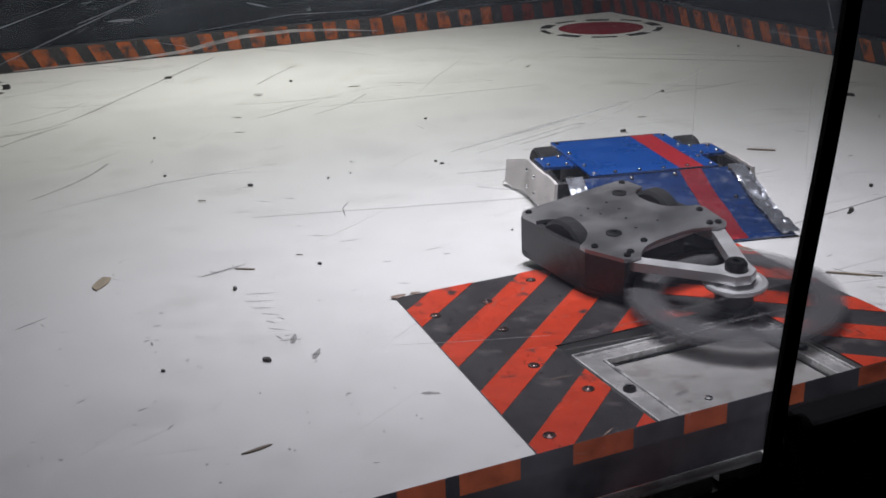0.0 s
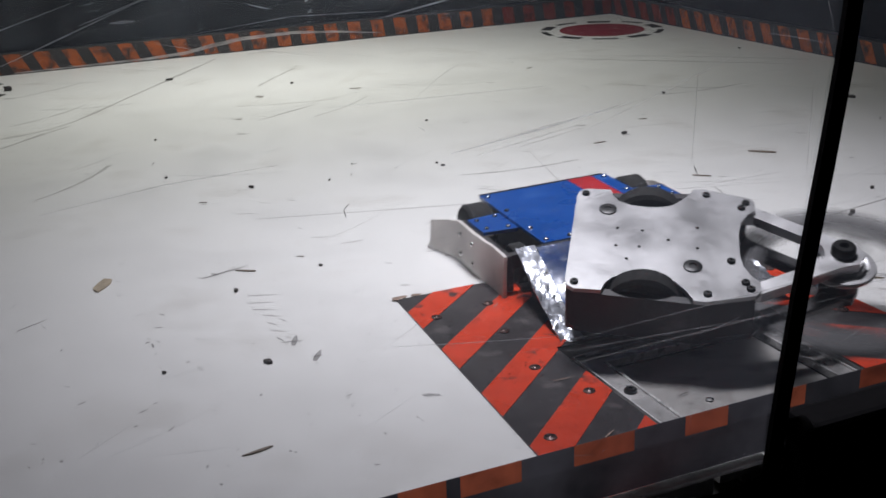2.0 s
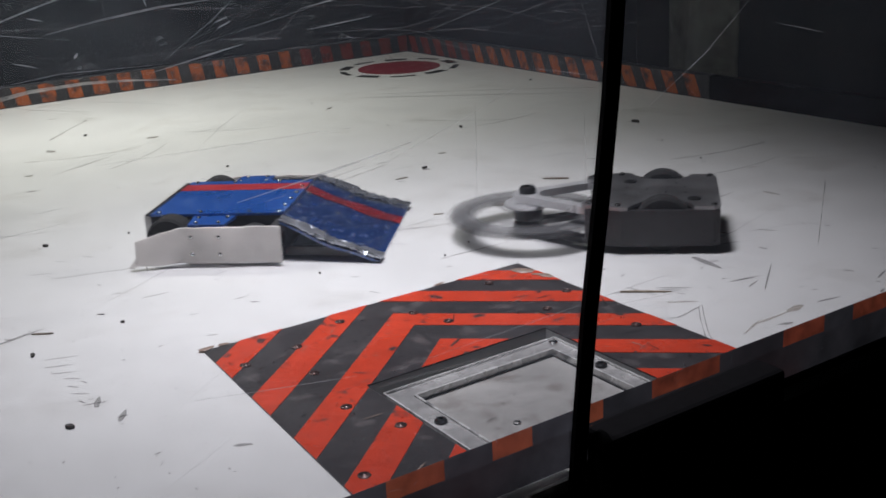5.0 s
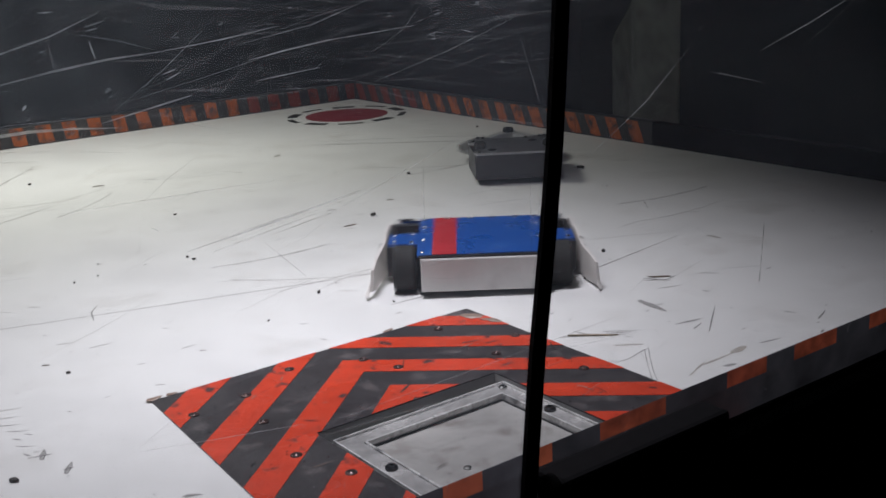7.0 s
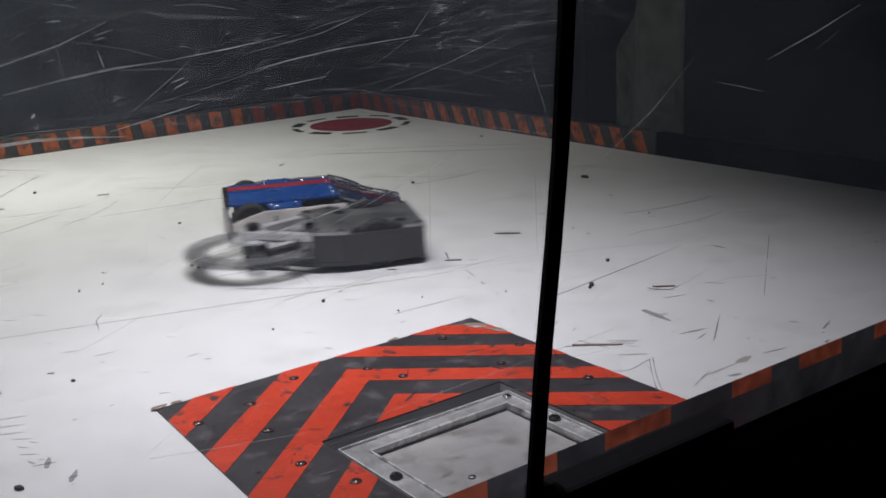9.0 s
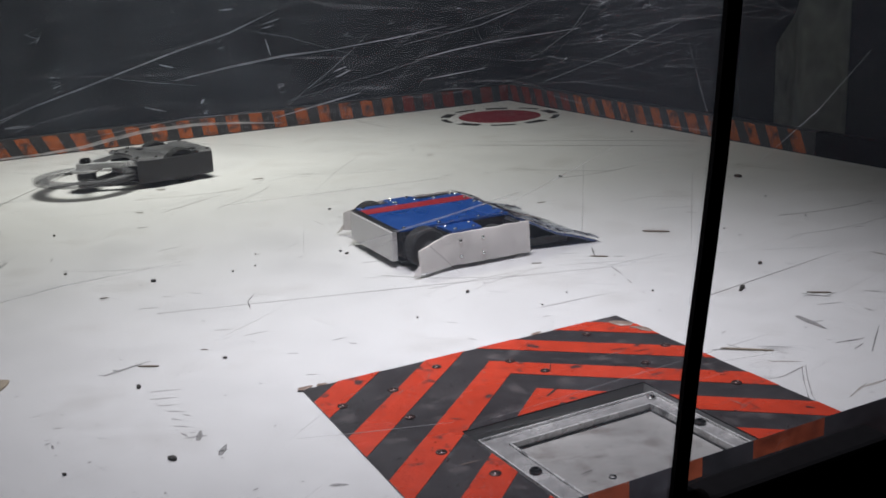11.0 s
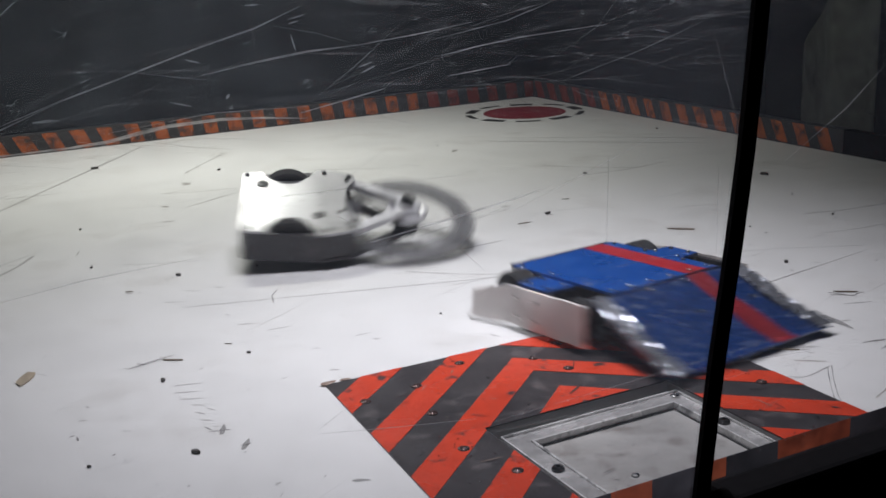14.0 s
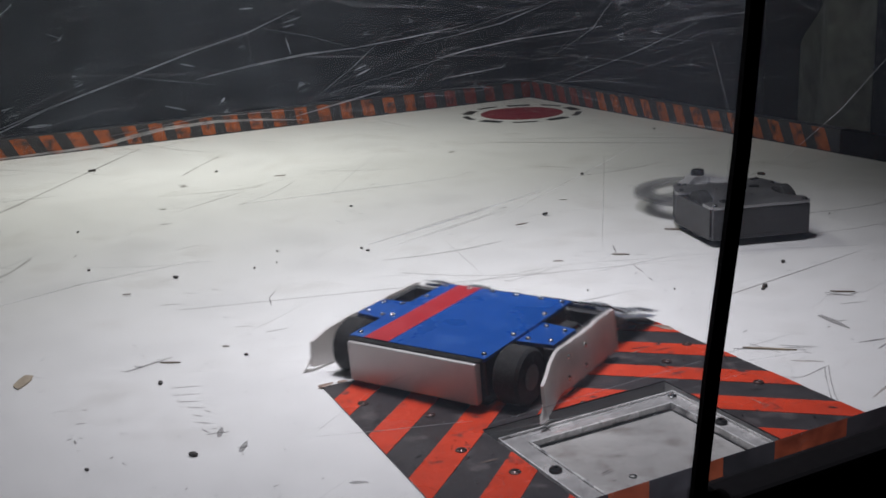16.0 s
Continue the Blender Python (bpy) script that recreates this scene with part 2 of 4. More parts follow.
CHASSIS = material("dark_chassis", (0.035, 0.034, 0.036), 0.42, 0.2, 0.3, 30, 0.1, 120, stain=(0.10, 0.09, 0.09), stain_scale=30, stain_cut=(0.6, 0.8))
GREY_PLATE = material("grey_anodised_plate", (0.35, 0.35, 0.355), 0.37, 0.9, 0.10, 22, 0.06, 150, stain=(0.25, 0.25, 0.25), stain_scale=45, stain_cut=(0.6, 0.8))
ARM_ALU = material("machined_aluminium", (0.68, 0.68, 0.69), 0.35, 0.55, 0.1, 40, 0.1, 200)
RIM = spinning_rim()
TAN_SMEAR = see_through("tan_scuff", (0.33, 0.27, 0.20), 0.6, 0.7)
SCUFF_SOFT = see_through("soft_floor_scuff", (0.22, 0.215, 0.205), 0.72, 0.6)
SPOKE = see_through("spinning_bar", (0.10, 0.10, 0.10), 0.75, 0.4)
TAPE_CORNER = material("darker_corner_tape", (0.19, 0.028, 0.020), 0.5, 0, 0.3, 40, stain=(0.05, 0.02, 0.02), stain_scale=40, stain_cut=(0.5, 0.68))
ROOM_GREY = material("grey_cloth", (0.15, 0.15, 0.125), 0.9, 0, 0.45, 5)

# ---- mesh helpers ----


def box(bm, lo, hi, bevel=0.0):
    vs = [bm.verts.new((x, y, z)) for z in (lo[2], hi[2]) for y in (lo[1], hi[1]) for x in (lo[0], hi[0])]
    fs = [bm.faces.new([vs[i] for i in f]) for f in ((0, 2, 3, 1), (4, 5, 7, 6), (0, 1, 5, 4), (2, 6, 7, 3), (0, 4, 6, 2), (1, 3, 7, 5))]
    if bevel:
        es = list({e for f in fs for e in f.edges})
        bmesh.ops.bevel(bm, geom=es, offset=bevel, segments=2, profile=0.5, affect="EDGES")
    return bm


def prism(bm, pts, z0, z1):
    """A plate with the outline pts (counter-clockwise) between two heights."""
    outline = list(pts)
    lower = [bm.verts.new((x, y, z0)) for x, y in outline]
    upper = [bm.verts.new((x, y, z1)) for x, y in outline]
    n = len(outline)
    bm.faces.new(upper)
    bm.faces.new(lower[::-1])
    for i in range(n):
        j = (i + 1) % n
        bm.faces.new((lower[i], lower[j], upper[j], upper[i]))
    return bm


def band(bm, outer, inner, z0, z1):
    """A closed frame between two outlines with as many points each."""
    n = len(outer)
    rings = [[bm.verts.new((x, y, z)) for x, y in line] for line in (outer, inner) for z in (z0, z1)]
    ol, ou, il, iu = rings
    for i in range(n):
        j = (i + 1) % n
        bm.faces.new((ou[i], ou[j], iu[j], iu[i]))
        bm.faces.new((ol[j], ol[i], il[i], il[j]))
        bm.faces.new((ol[i], ol[j], ou[j], ou[i]))
        bm.faces.new((il[j], il[i], iu[i], iu[j]))
    return bm


def circle(cx, cy, r, n=32, a0=0.0, a1=360.0, closed=True):
    k = n if closed else n - 1
    return [(cx + r * math.cos(radians(a0 + (a1 - a0) * i / k)), cy + r * math.sin(radians(a0 + (a1 - a0) * i / k))) for i in range(n)]


def lathe(bm, profile, axis="z", at=(0, 0, 0), n=28):
    """Turns a profile of (radius, height) round an axis."""
    rings = []
    for r, hgt in profile:
        ring = []
        for i in range(n):
            a = 2 * math.pi * i / n
            c, s = r * math.cos(a), r * math.sin(a)
            v = (c, s, hgt) if axis == "z" else (hgt, c, s) if axis == "x" else (c, hgt, s)
            ring.append(bm.verts.new(Vector(v) + Vector(at)))
        rings.append(ring)
    for a, b in zip(rings, rings[1:]):
        for i in range(n):
            j = (i + 1) % n
            bm.faces.new((a[i], a[j], b[j], b[i]))
    bm.faces.new(rings[0][::-1])
    bm.faces.new(rings[-1])
    return bm


def mesh_of(name, bm, mat, smooth=False):
    bmesh.ops.recalc_face_normals(bm, faces=bm.faces[:])
    me = bpy.data.meshes.new(name)
    bm.to_mesh(me)
    bm.free()
    me.materials.append(mat)
    if smooth:
        for p in me.polygons:
            p.use_smooth = True
        me.set_sharp_from_angle(angle=radians(40))
    return me


def part(name, bm, mat, parent=None, label="", smooth=False):
    ob = new(name, mesh_of(name, bm, mat, smooth))
    ob.parent = parent
    if label:
        tagged(ob, label)
    return ob


def shared(name, me, parent, m):
    ob = new(name, me)
    ob.parent = parent
    ob.matrix_basis = m
    return ob


def structure(name, bm, mat, label, category):
    return tagged(part(name, bm, mat), label, category, kind="structure")


def B():
    return bmesh.new()


def clip(poly, keep):
    """Cuts a flat convex outline by the half-plane keep(p) >= 0."""
    out = []
    for i, p in enumerate(poly):
        q = poly[(i + 1) % len(poly)]
        a, b = keep(p), keep(q)
        if a >= 0:
            out.append(p)
        if a * b < 0:
            s = a / (a - b)
            out.append((p[0] + s * (q[0] - p[0]), p[1] + s * (q[1] - p[1])))
    return out


# ---- the cage: floor, walls, roof ----
X0, X1, Y0, Y1, ROOF = -1.05, 1.19, -0.062, 1.853, 1.2
HX0, HX1, HY1 = 0.078, 0.269, 0.150        # opening of the hatch
PX, PY, MID = 0.362, 0.312, 0.18           # the striped panel


def sheet_with_opening(bm, x0, x1, y0, y1, z0, z1):
    """A floor sheet round the hatch opening, which meets the near edge."""
    for a, b, c, d in ((x0, HX0, y0, y1), (HX0, HX1, HY1, y1), (HX1, x1, y0, y1)):
        box(bm, (a, c, z0), (b, d, z1))
    bmesh.ops.remove_doubles(bm, verts=bm.verts[:], dist=1e-6)
    return bm


structure("floor", sheet_with_opening(B(), X0, X1, Y0, Y1, -0.018, 0.0), FLOOR, "white painted sheet floor with scuffs and drag marks", "floor")
LEFT = (-0.0205, 0.0)                      # the panel's left edge runs a little askew
CELLS = [[(LEFT[0], Y0 + 0.001), (HX0, Y0 + 0.001), (HX0, PY), (LEFT[1], PY)], [(HX0, HY1), (HX1, HY1), (HX1, PY), (HX0, PY)], [(HX1, Y0 + 0.001), (PX, Y0 + 0.001), (PX, PY), (HX1, PY)]]
sheet = B()
for cell in CELLS:
    prism(sheet, cell, 0.0002, 0.0012)
panel = structure("floor_panel", sheet, PANEL_BLACK, "black floor panel with worn red chevron stripes", "floor panel")


def chevrons():
    """Red stripes that rise to the panel's middle line, cut round the hatch."""
    slope = 0.885
    for k in range(-1, 5):
        lo, hi = 0.2415 - 0.0825 * k, 0.2415 - 0.0825 * k + 0.0385
        for side in (-1, 1):
            for cell in CELLS:
                cell = clip(cell, lambda p: side * (p[0] - MID))
                if len(cell) < 3:
                    continue
                rise = (lambda p: p[1] - slope * (MID - abs(p[0] - MID)))
                cell = clip(cell, lambda p: rise(p) - lo)
                if len(cell) > 2:
                    cell = clip(cell, lambda p: hi - rise(p))
                if len(cell) > 2:
                    part("stripe", prism(B(), cell, 0.0012, 0.0017), STRIPE_RED, panel)


chevrons()


def hatch():
    frame_top = -0.003
    ob = tagged(new("hatch"), "recessed aluminium hatch frame round a grey plate", "hatch", kind="structure")
    bm = band(B(), [(0.083, Y0), (0.265, Y0), (0.265, 0.133), (0.083, 0.133)], [(0.1020, Y0 + 0.002), (0.248, Y0 + 0.002), (0.248, 0.114), (0.1020, 0.114)], -0.012, frame_top)
    part("hatch_frame", bm, ALU, ob, "scratched aluminium frame")
    part("hatch_lip", band(B(), [(0.1018, Y0 + 0.002), (0.2482, Y0 + 0.002), (0.2482, 0.1142), (0.1018, 0.1142)], [(0.1036, Y0 + 0.004), (0.2464, Y0 + 0.004), (0.2464, 0.1122), (0.1036, 0.1122)], -0.008, -0.0012), LIP, ob, "worn inner lip with the edge highlight in its pale colour")
    part("hatch_rim", band(B(), [(0.0832, Y0 + 0.0005), (0.2648, Y0 + 0.0005), (0.2648, 0.1328), (0.0832, 0.1328)], [(0.0846, Y0 + 0.0015), (0.2634, Y0 + 0.0015), (0.2634, 0.1314), (0.0846, 0.1314)], -0.006, -0.0008), LIP, ob, "worn outer rim with the edge highlight in its pale colour")
    # dark band that paints the shade in the gap between frame and plate
    part("hatch_gap_shade", band(B(), [(0.1037, Y0 + 0.0042), (0.2463, Y0 + 0.0042), (0.2463, 0.1121), (0.1037, 0.1121)], [(0.1058, Y0 + 0.006), (0.2448, Y0 + 0.006), (0.2448, 0.1095), (0.1058, 0.1095)], -0.0078, -0.0070), GAP, ob, "dark band painted as shade in the gap round the plate")
    part("hatch_plate", box(B(), (0.1015, Y0 + 0.001, -0.016), (0.2485, 0.1145, -0.0075)), HATCH_GREY, ob, "worn light grey plate")
    part("well", box(B(), (HX0 - 0.01, Y0 - 0.0, -0.03), (HX1 + 0.01, HY1 + 0.01, -0.019)), GAP, ob)
    for x, y, s, m in ((0.0935, 0.062, 0.0052, DARK_STEEL), (0.2565, 0.060, 0.0052, DARK_STEEL)):
        part("bolt", lathe(B(), [(s, 0), (s, 0.002), (s * 0.7, 0.0035), (s * 0.35, 0.0035), (s * 0.3, 0.002)], at=(x, y, frame_top), n=16), m, ob, "black bolt", True)
    for x, y in ((0.143, 0.030),):
        part("bolt", lathe(B(), [(0.0035, 0), (0.003, 0.0012), (0.0015, 0.0016)], at=(x, y, -0.0075), n=12), STEEL, ob, "small bright screw", True)
    part("bolt", lathe(B(), [(0.0042, 0), (0.0042, 0.0016), (0.003, 0.0026), (0.0014, 0.0026)], at=(0.257, 0.124, frame_top), n=14), STEEL, ob, "bright corner bolt", True)
    return ob


hatch()
screw = mesh_of("panel_screw", lathe(B(), [(0.0050, 0.0), (0.0046, 0.0007), (0.0032, 0.0011), (0.0024, 0.0004), (0.0013, 0.0012)], n=16), PANEL_SCREW, True)
for x, y in ((0.016, 0.255), (0.002, 0.022), (0.070, 0.262), (0.055, 0.200), (0.045, 0.125), (0.13, 0.29), (0.196, 0.262), (0.21, 0.222), (0.30, 0.28), (0.345, 0.21), (0.335, 0.10), (0.30, 0.185), (0.062, 0.07)):
    shared("screw", screw, panel, pose(x, y, 0.0017, 0, 0, 40 * x * 100))

# low walls with hazard tape, clear sheets above
TAPE_H = 0.044


def wall_run(name, length, m, label, first, taped=9.0, corner=0.0):
    """A low board along x that faces -y at its origin, with slanted tape stripes, darker and redder near the corner."""
    ob = structure(name, box(B(), (0, 0, -0.018), (length, 0.02, TAPE_H), 0.0015), TAPE_BLACK, label, "wall")
    ob.matrix_basis = m
    r = random.Random(len(name))
    period, wide = 0.0569, 0.032
    for i in range(int((min(length, taped) - first) / period) + 1):
        x = first + period * i
        lean = -0.018 if name != "wall_far" or x < 1.12 else -0.018 + 0.012 * min(1, (x - 1.12) / 0.2)
        w, lift, drop = wide * r.uniform(0.88, 1.06), r.uniform(0, 0.004), r.uniform(0, 0.004)
        a = x - w / 2 - lean / 2
        outline = [(a, 0.002 + drop), (a + w * 0.5, 0.0015), (a + w, 0.002 + drop * 0.4), (a + w + lean, TAPE_H - 0.002 - lift), (a + w * 0.45 + lean, TAPE_H - 0.0015), (a + lean, TAPE_H - 0.002 - lift * 0.5)]
        stripe = part("tape_stripe", prism(B(), outline, -0.0006, 0.0), TAPE_CORNER if abs(x - corner) < 0.30 else TAPE_ORANGE, ob)
        stripe.matrix_basis = pose(0, -0.0002, 0, 90, 0, 0)
    return ob


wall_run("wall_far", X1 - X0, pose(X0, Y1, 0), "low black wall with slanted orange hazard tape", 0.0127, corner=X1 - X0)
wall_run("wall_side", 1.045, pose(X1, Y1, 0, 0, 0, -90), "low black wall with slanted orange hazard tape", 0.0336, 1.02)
structure("wall_side_bare", box(B(), (X1, Y0, -0.018), (X1 + 0.02, Y1 - 1.045, TAPE_H), 0.0015), BLACK, "low bare black wall", "wall")
wall_run("wall_west", Y1 - Y0, pose(X0, Y0, 0, 0, 0, 90), "low black wall with slanted orange hazard tape", 0.03)
for name, lo, hi in (("pane_far", (X0, Y1 + 0.004, TAPE_H), (X1, Y1 + 0.010, ROOF)), ("pane_side", (X1 + 0.004, Y0, TAPE_H), (X1 + 0.010, Y1, ROOF)), ("pane_west", (X0 - 0.010, Y0, TAPE_H), (X0 - 0.004, Y1, ROOF))):
    tagged(part(name, box(B(), lo, hi), PANE if name == "pane_far" else PANE_SIDE), "scratched clear plastic cage wall", "window", kind="structure")
structure("ceiling", box(B(), (X0, Y0, ROOF), (X1, Y1, ROOF + 0.02)), HALL, "dark cage roof", "ceiling")

# near wall: board, faded tape blocks, bright bottom edge, clear sheet
NEAR = -0.066
BLOCKS = [(-0.305, 0.04), (-0.225, 0.04), (-0.143, 0.03), (-0.104, 0.04), (-0.028, 0.043), (0.053, 0.033), (0.123, 0.026), (0.196, 0.07), (0.338, 0.05), (0.425, 0.06), (0.535, 0.055), (0.64, 0.05), (0.74, 0.05)]


def strip(x0, x1, z0, z1):
    """One length of tape film on the inner side of the near sheet."""
    bm = B()
    bm.faces.new([bm.verts.new((x, NEAR + 0.0034, z)) for x, z in ((x0, z0), (x1, z0), (x1, z1), (x0, z1))])
    return bm


kerb = structure("wall_near", strip(X0, 0.118, 0.0034, 0.0315), KERB_DARK, "low near wall of dark film with faded orange tape blocks", "wall")
part("film_length", strip(0.118, X1, 0.0034, 0.0315), KERB_DARKER, kerb, "darker length of the film on the right")
edge = X0
for x, w in BLOCKS + [(X1, 0)]:
    # gaps and blocks take a darker tone towards the right
    part("tape_gap", strip(edge, x, 0.0315, 0.046), KERB_DARK if x < 0.19 else KERB_DARKER, kerb)
    if w:
        part("tape_block", strip(x, x + w, 0.0315, 0.046), TAPE_DULL if x < 0.15 else TAPE_DARKER, kerb, "faded orange tape block")
    edge = x + w
# white strip added in place of the light that the sheet guides to its edge
structure("edge_trim", box(B(), (X0, NEAR - 0.0050, 0.0002), (0.1150, NEAR + 0.0038, 0.0034), 0.0008), EDGE_GLOW, "thin white strip for the light glowing in the sheet's bottom edge", "trim")
structure("edge_trim_dull", box(B(), (0.122, NEAR - 0.0008, -0.002), (X1, NEAR + 0.0038, 0.0035)), BLACK, "thin dull black edge trim", "trim")
JOINT = [(-0.02, 0.1126), (0.05, 0.1196), (0.12, 0.1275), (0.20, 0.1393), (0.26, 0.1470), (0.35, 0.1550), (1.2, 0.222)]
for name, mat in (("pane_near_1", PANE_NEAR), ("pane_near_2", PANE_NEAR_NEWER)):
    bm = B()
    loops = []
    for z, x in [(0.0034, 0.1150)] + JOINT[1:-1] + [(ROOF, 0.222)]:
        lo, hi = (X0, x - 0.0002) if mat is PANE_NEAR else (x + 0.0002, X1)
        loops.append([bm.verts.new((q, NEAR + dy, z)) for q, dy in ((lo, -0.001), (hi, -0.001), (hi, 0.003), (lo, 0.003))])
    for a, b in zip(loops, loops[1:]):
        for k in range(4):
            bm.faces.new((a[k], a[(k + 1) % 4], b[(k + 1) % 4], b[k]))
    bm.faces.new(loops[0][::-1])
    bm.faces.new(loops[-1])
    near_pane = tagged(part(name, bm, mat), "scratched clear plastic cage wall in front", "window", kind="structure")
    near_pane.visible_shadow = False

# black strip that covers the joint of the near sheets
joint = B()
for z, x in JOINT:
    for dx, dy in ((-0.0060, 0), (0.0060, 0), (0.0060, -0.004), (-0.0060, -0.004)):
        joint.verts.new((x + dx, NEAR - 0.006 + dy, z))
joint.verts.ensure_lookup_table()
for k in range(6):
    for i in range(4):
        j = (i + 1) % 4
        joint.faces.new([joint.verts[q] for q in (4 * k + i, 4 * k + j, 4 * k + 4 + j, 4 * k + 4 + i)])
joint.faces.new([joint.verts[i] for i in (3, 2, 1, 0)])
joint.faces.new([joint.verts[i] for i in (24, 25, 26, 27)])
structure("post", joint, BLACK, "black strip over the joint of the clear sheets", "post")

# black clamp bar outside, the box below, the dark hall around
bar = tagged(new("clamp_bar"), "black rubber-covered clamp bar on the clear sheet", "bar")
part("bar_body", box(B(), (0.128, -0.096, -0.02), (0.302, -0.0675, 0.035), 0.004), BLACK, bar)
part("end_knob", lathe(B(), [(0.003, 0), (0.009, 0.001), (0.0095, 0.008), (0.006, 0.010)], axis="x", at=(0.119, -0.088, 0.030), n=18), BLACK, bar, "round black end knob", True)
structure("cage_base", box(B(), (X0 - 0.03, NEAR - 0.004, -0.9), (X1 + 0.03, Y1 + 0.03, -0.034)), BLACK, "black box under the cage floor", "base")
structure("hall_floor", box(B(), (-4, -3, -0.95), (5, 5, -0.9)), HALL, "dark hall floor", "floor")
structure("hall_ceiling", box(B(), (-4, -3, 2.6), (5, 5, 2.65)), HALL, "dark hall ceiling", "ceiling")
for name, lo, hi in (("hall_wall_north", (-4, 5, -0.95), (5, 5.1, 2.6)), ("hall_wall_south", (-4, -3.1, -0.95), (5, -3, 2.6)), ("hall_wall_east", (5, -3, -0.95), (5.1, 5, 2.6)), ("hall_wall_west", (-4.1, -3, -0.95), (-4, 5, 2.6))):
    structure(name, box(B(), lo, hi), HALL, "dark wall of the hall", "wall")
sheet = B()
cols = []
for i in range(13):
    u = i / 12
    y, top = 0.872 + 0.27 * u, 0.37 - 0.27 * max(0.0, u - 0.22)
    x = 1.335 + 0.012 * math.sin(11 * u) + 0.10 * u * u
    cols.append([sheet.verts.new((x + dx, y, z)) for dx in (0, 0.003) for z in (-0.25, 0.05, 0.16, top)])
for a, b in zip(cols, cols[1:]):
    for k in (0, 1, 2, 4, 5, 6):
        sheet.faces.new((a[k], b[k], b[k + 1], a[k + 1]))
tagged(part("hanging_sheet", sheet, ROOM_GREY, smooth=True), "dim grey sheet hanging behind the clear wall", "sheet")

# lamp housings under the roof
for x, y in ((0.22, 1.42), (0.18, 0.36)):
    lamp = tagged(new("lamp_bar"), "black lamp housing under the cage roof", "lamp", group="cage lamps")
    part("housing", box(B(), (x - 0.24, y - 0.07, 1.176), (x + 0.24, y + 0.07, 1.199), 0.004), BLACK, lamp)

# loose clear film along the foot of the far wall
film = B()
run = [(-0.25, 0.004), (0.02, 0.006), (0.10, 0.010), (0.16, 0.020), (0.23, 0.029), (0.35, 0.031), (0.45, 0.024), (0.56, 0.012)]
fat = (0.3, 0.7, 1.1, 1.3, 1.2, 1.0, 0.7, 0.1)
rows = [[film.verts.new((x, Y1 - 0.012 - 0.004 * math.sin(9 * x), z + dz * w)) for (x, z), w in zip(run, fat)] for dz in (-0.002, 0.0045)]
for i in range(len(run) - 1):
    film.faces.new((rows[0][i], rows[0][i + 1], rows[1][i + 1], rows[1][i]))
tagged(part("film_strip", film, FILM), "loose strip of clear film along the far wall", "film")

# ---- floor decals ----


def ring_decal(x, y, turn):
    ob = tagged(new("floor_decal"), "worn dark red round decal with a dashed black ring", "decal", group="corner decals")
    part("disc", prism(B(), circle(0, 0, 0.098, 40), 0.0002, 0.0006), LOGO_RED, ob)
    for k in range(10):
        arc = circle(0, 0, 0.142, 9, 36 * k + 4, 36 * k + 28, False)
        inner = circle(0, 0, 0.118 if k % 2 else 0.128, 9, 36 * k + 4, 36 * k + 28, False)
        part("dash", prism(B(), arc + inner[::-1], 0.0002, 0.0006), DECAL_BLACK, ob)
    ob.matrix_basis = pose(x, y, 0, 0, 0, turn)
    return ob


ring_decal(1.028, 1.632, 10)
ring_decal(-0.405, 1.692, 55)

# ---- debris and scuffs ----
rng = random.Random(5)


def sliver(x, y, size, turn, mat, label, curl=False, slim=0.13):
    """A flat uneven scrap lying on the floor."""
    n = 9
    pts = []
    for i in range(n):
        a = 2 * math.pi * i / n
        r = size * 0.5 * (0.75 + 0.5 * rng.random())
        pts.append((r * math.cos(a), r * math.sin(a) * (slim if curl else 0.6)))
    ob = part("scrap", prism(B(), pts, 0.0003, 0.0009 + size * (0.02 if curl else 0.25)), mat)
    ob.matrix_basis = pose(x, y, 0, 0, 0, turn)
    return tagged(ob, label, "debris", group="scraps on the floor")


for x, y, s in ((0.219, 1.415, .0075), (-0.025, 0.757, .008), (0.226, 0.742, .005), (0.228, 0.726, .005), (-0.034, 0.437, .005), (-0.142, 0.238, .008), (-0.128, 0.41, .007),
                (0.734, 0.954, .008), (0.961, 0.761, .013), (0.537, 0.305, .010), (0.022, 1.589, .013), (0.527, 0.75, .009), (0.275, 0.481, .006), (1.114, 1.241, .006), (0.624, 0.366, .007), (-0.223, 0.259, .004), (0.53, 0.30, .005),
                (0.125, 0.799, .003), (0.106, 0.746, .003), (0.073, 0.738, .004), (0.367, 0.411, .003), (0.450, 0.358, .003), (0.319, 0.390, .003), (0.184, 0.434, .003), (0.313, 0.986, .005), (-0.089, 1.091, .005), (-0.114, 0.862, .005), (0.846, 0.503, .004), (0.707, 0.519, .003)):
    sliver(x, y, s, rng.random() * 360, CHIP, "small black rubber crumb on the white floor")
for x, y, s, a in ((0.468, 0.722, .02, 0), (0.624, 0.564, .040, -45), (0.488, 0.51, .024, -40), (0.594, 0.243, .026, -38), (0.305, 1.299, .022, -15), (0.659, 1.294, .014, 20), (-0.187, 0.10, .02, 10), (0.057, 1.163, .012, -38), (0.134, 1.323, .017, -39), (-0.094, 0.723, .011, -20), (-0.106, 0.460, .022, -34), (-0.044, 0.474, .008, -34), (0.601, 0.813, .013, -20), (0.406, 0.533, .012, -30)):
    sliver(x, y, s, a, CURL, "thin curled brown shaving on the white floor", True)


sliver(0.40, 0.16, 0.05, -42, FLAKE, "thin pale sliver on the white floor", True, 0.05)
sliver(-0.242, 0.491, 0.036, 62, FLAKE, "pale tan flake lying on the white floor", True, 0.34)


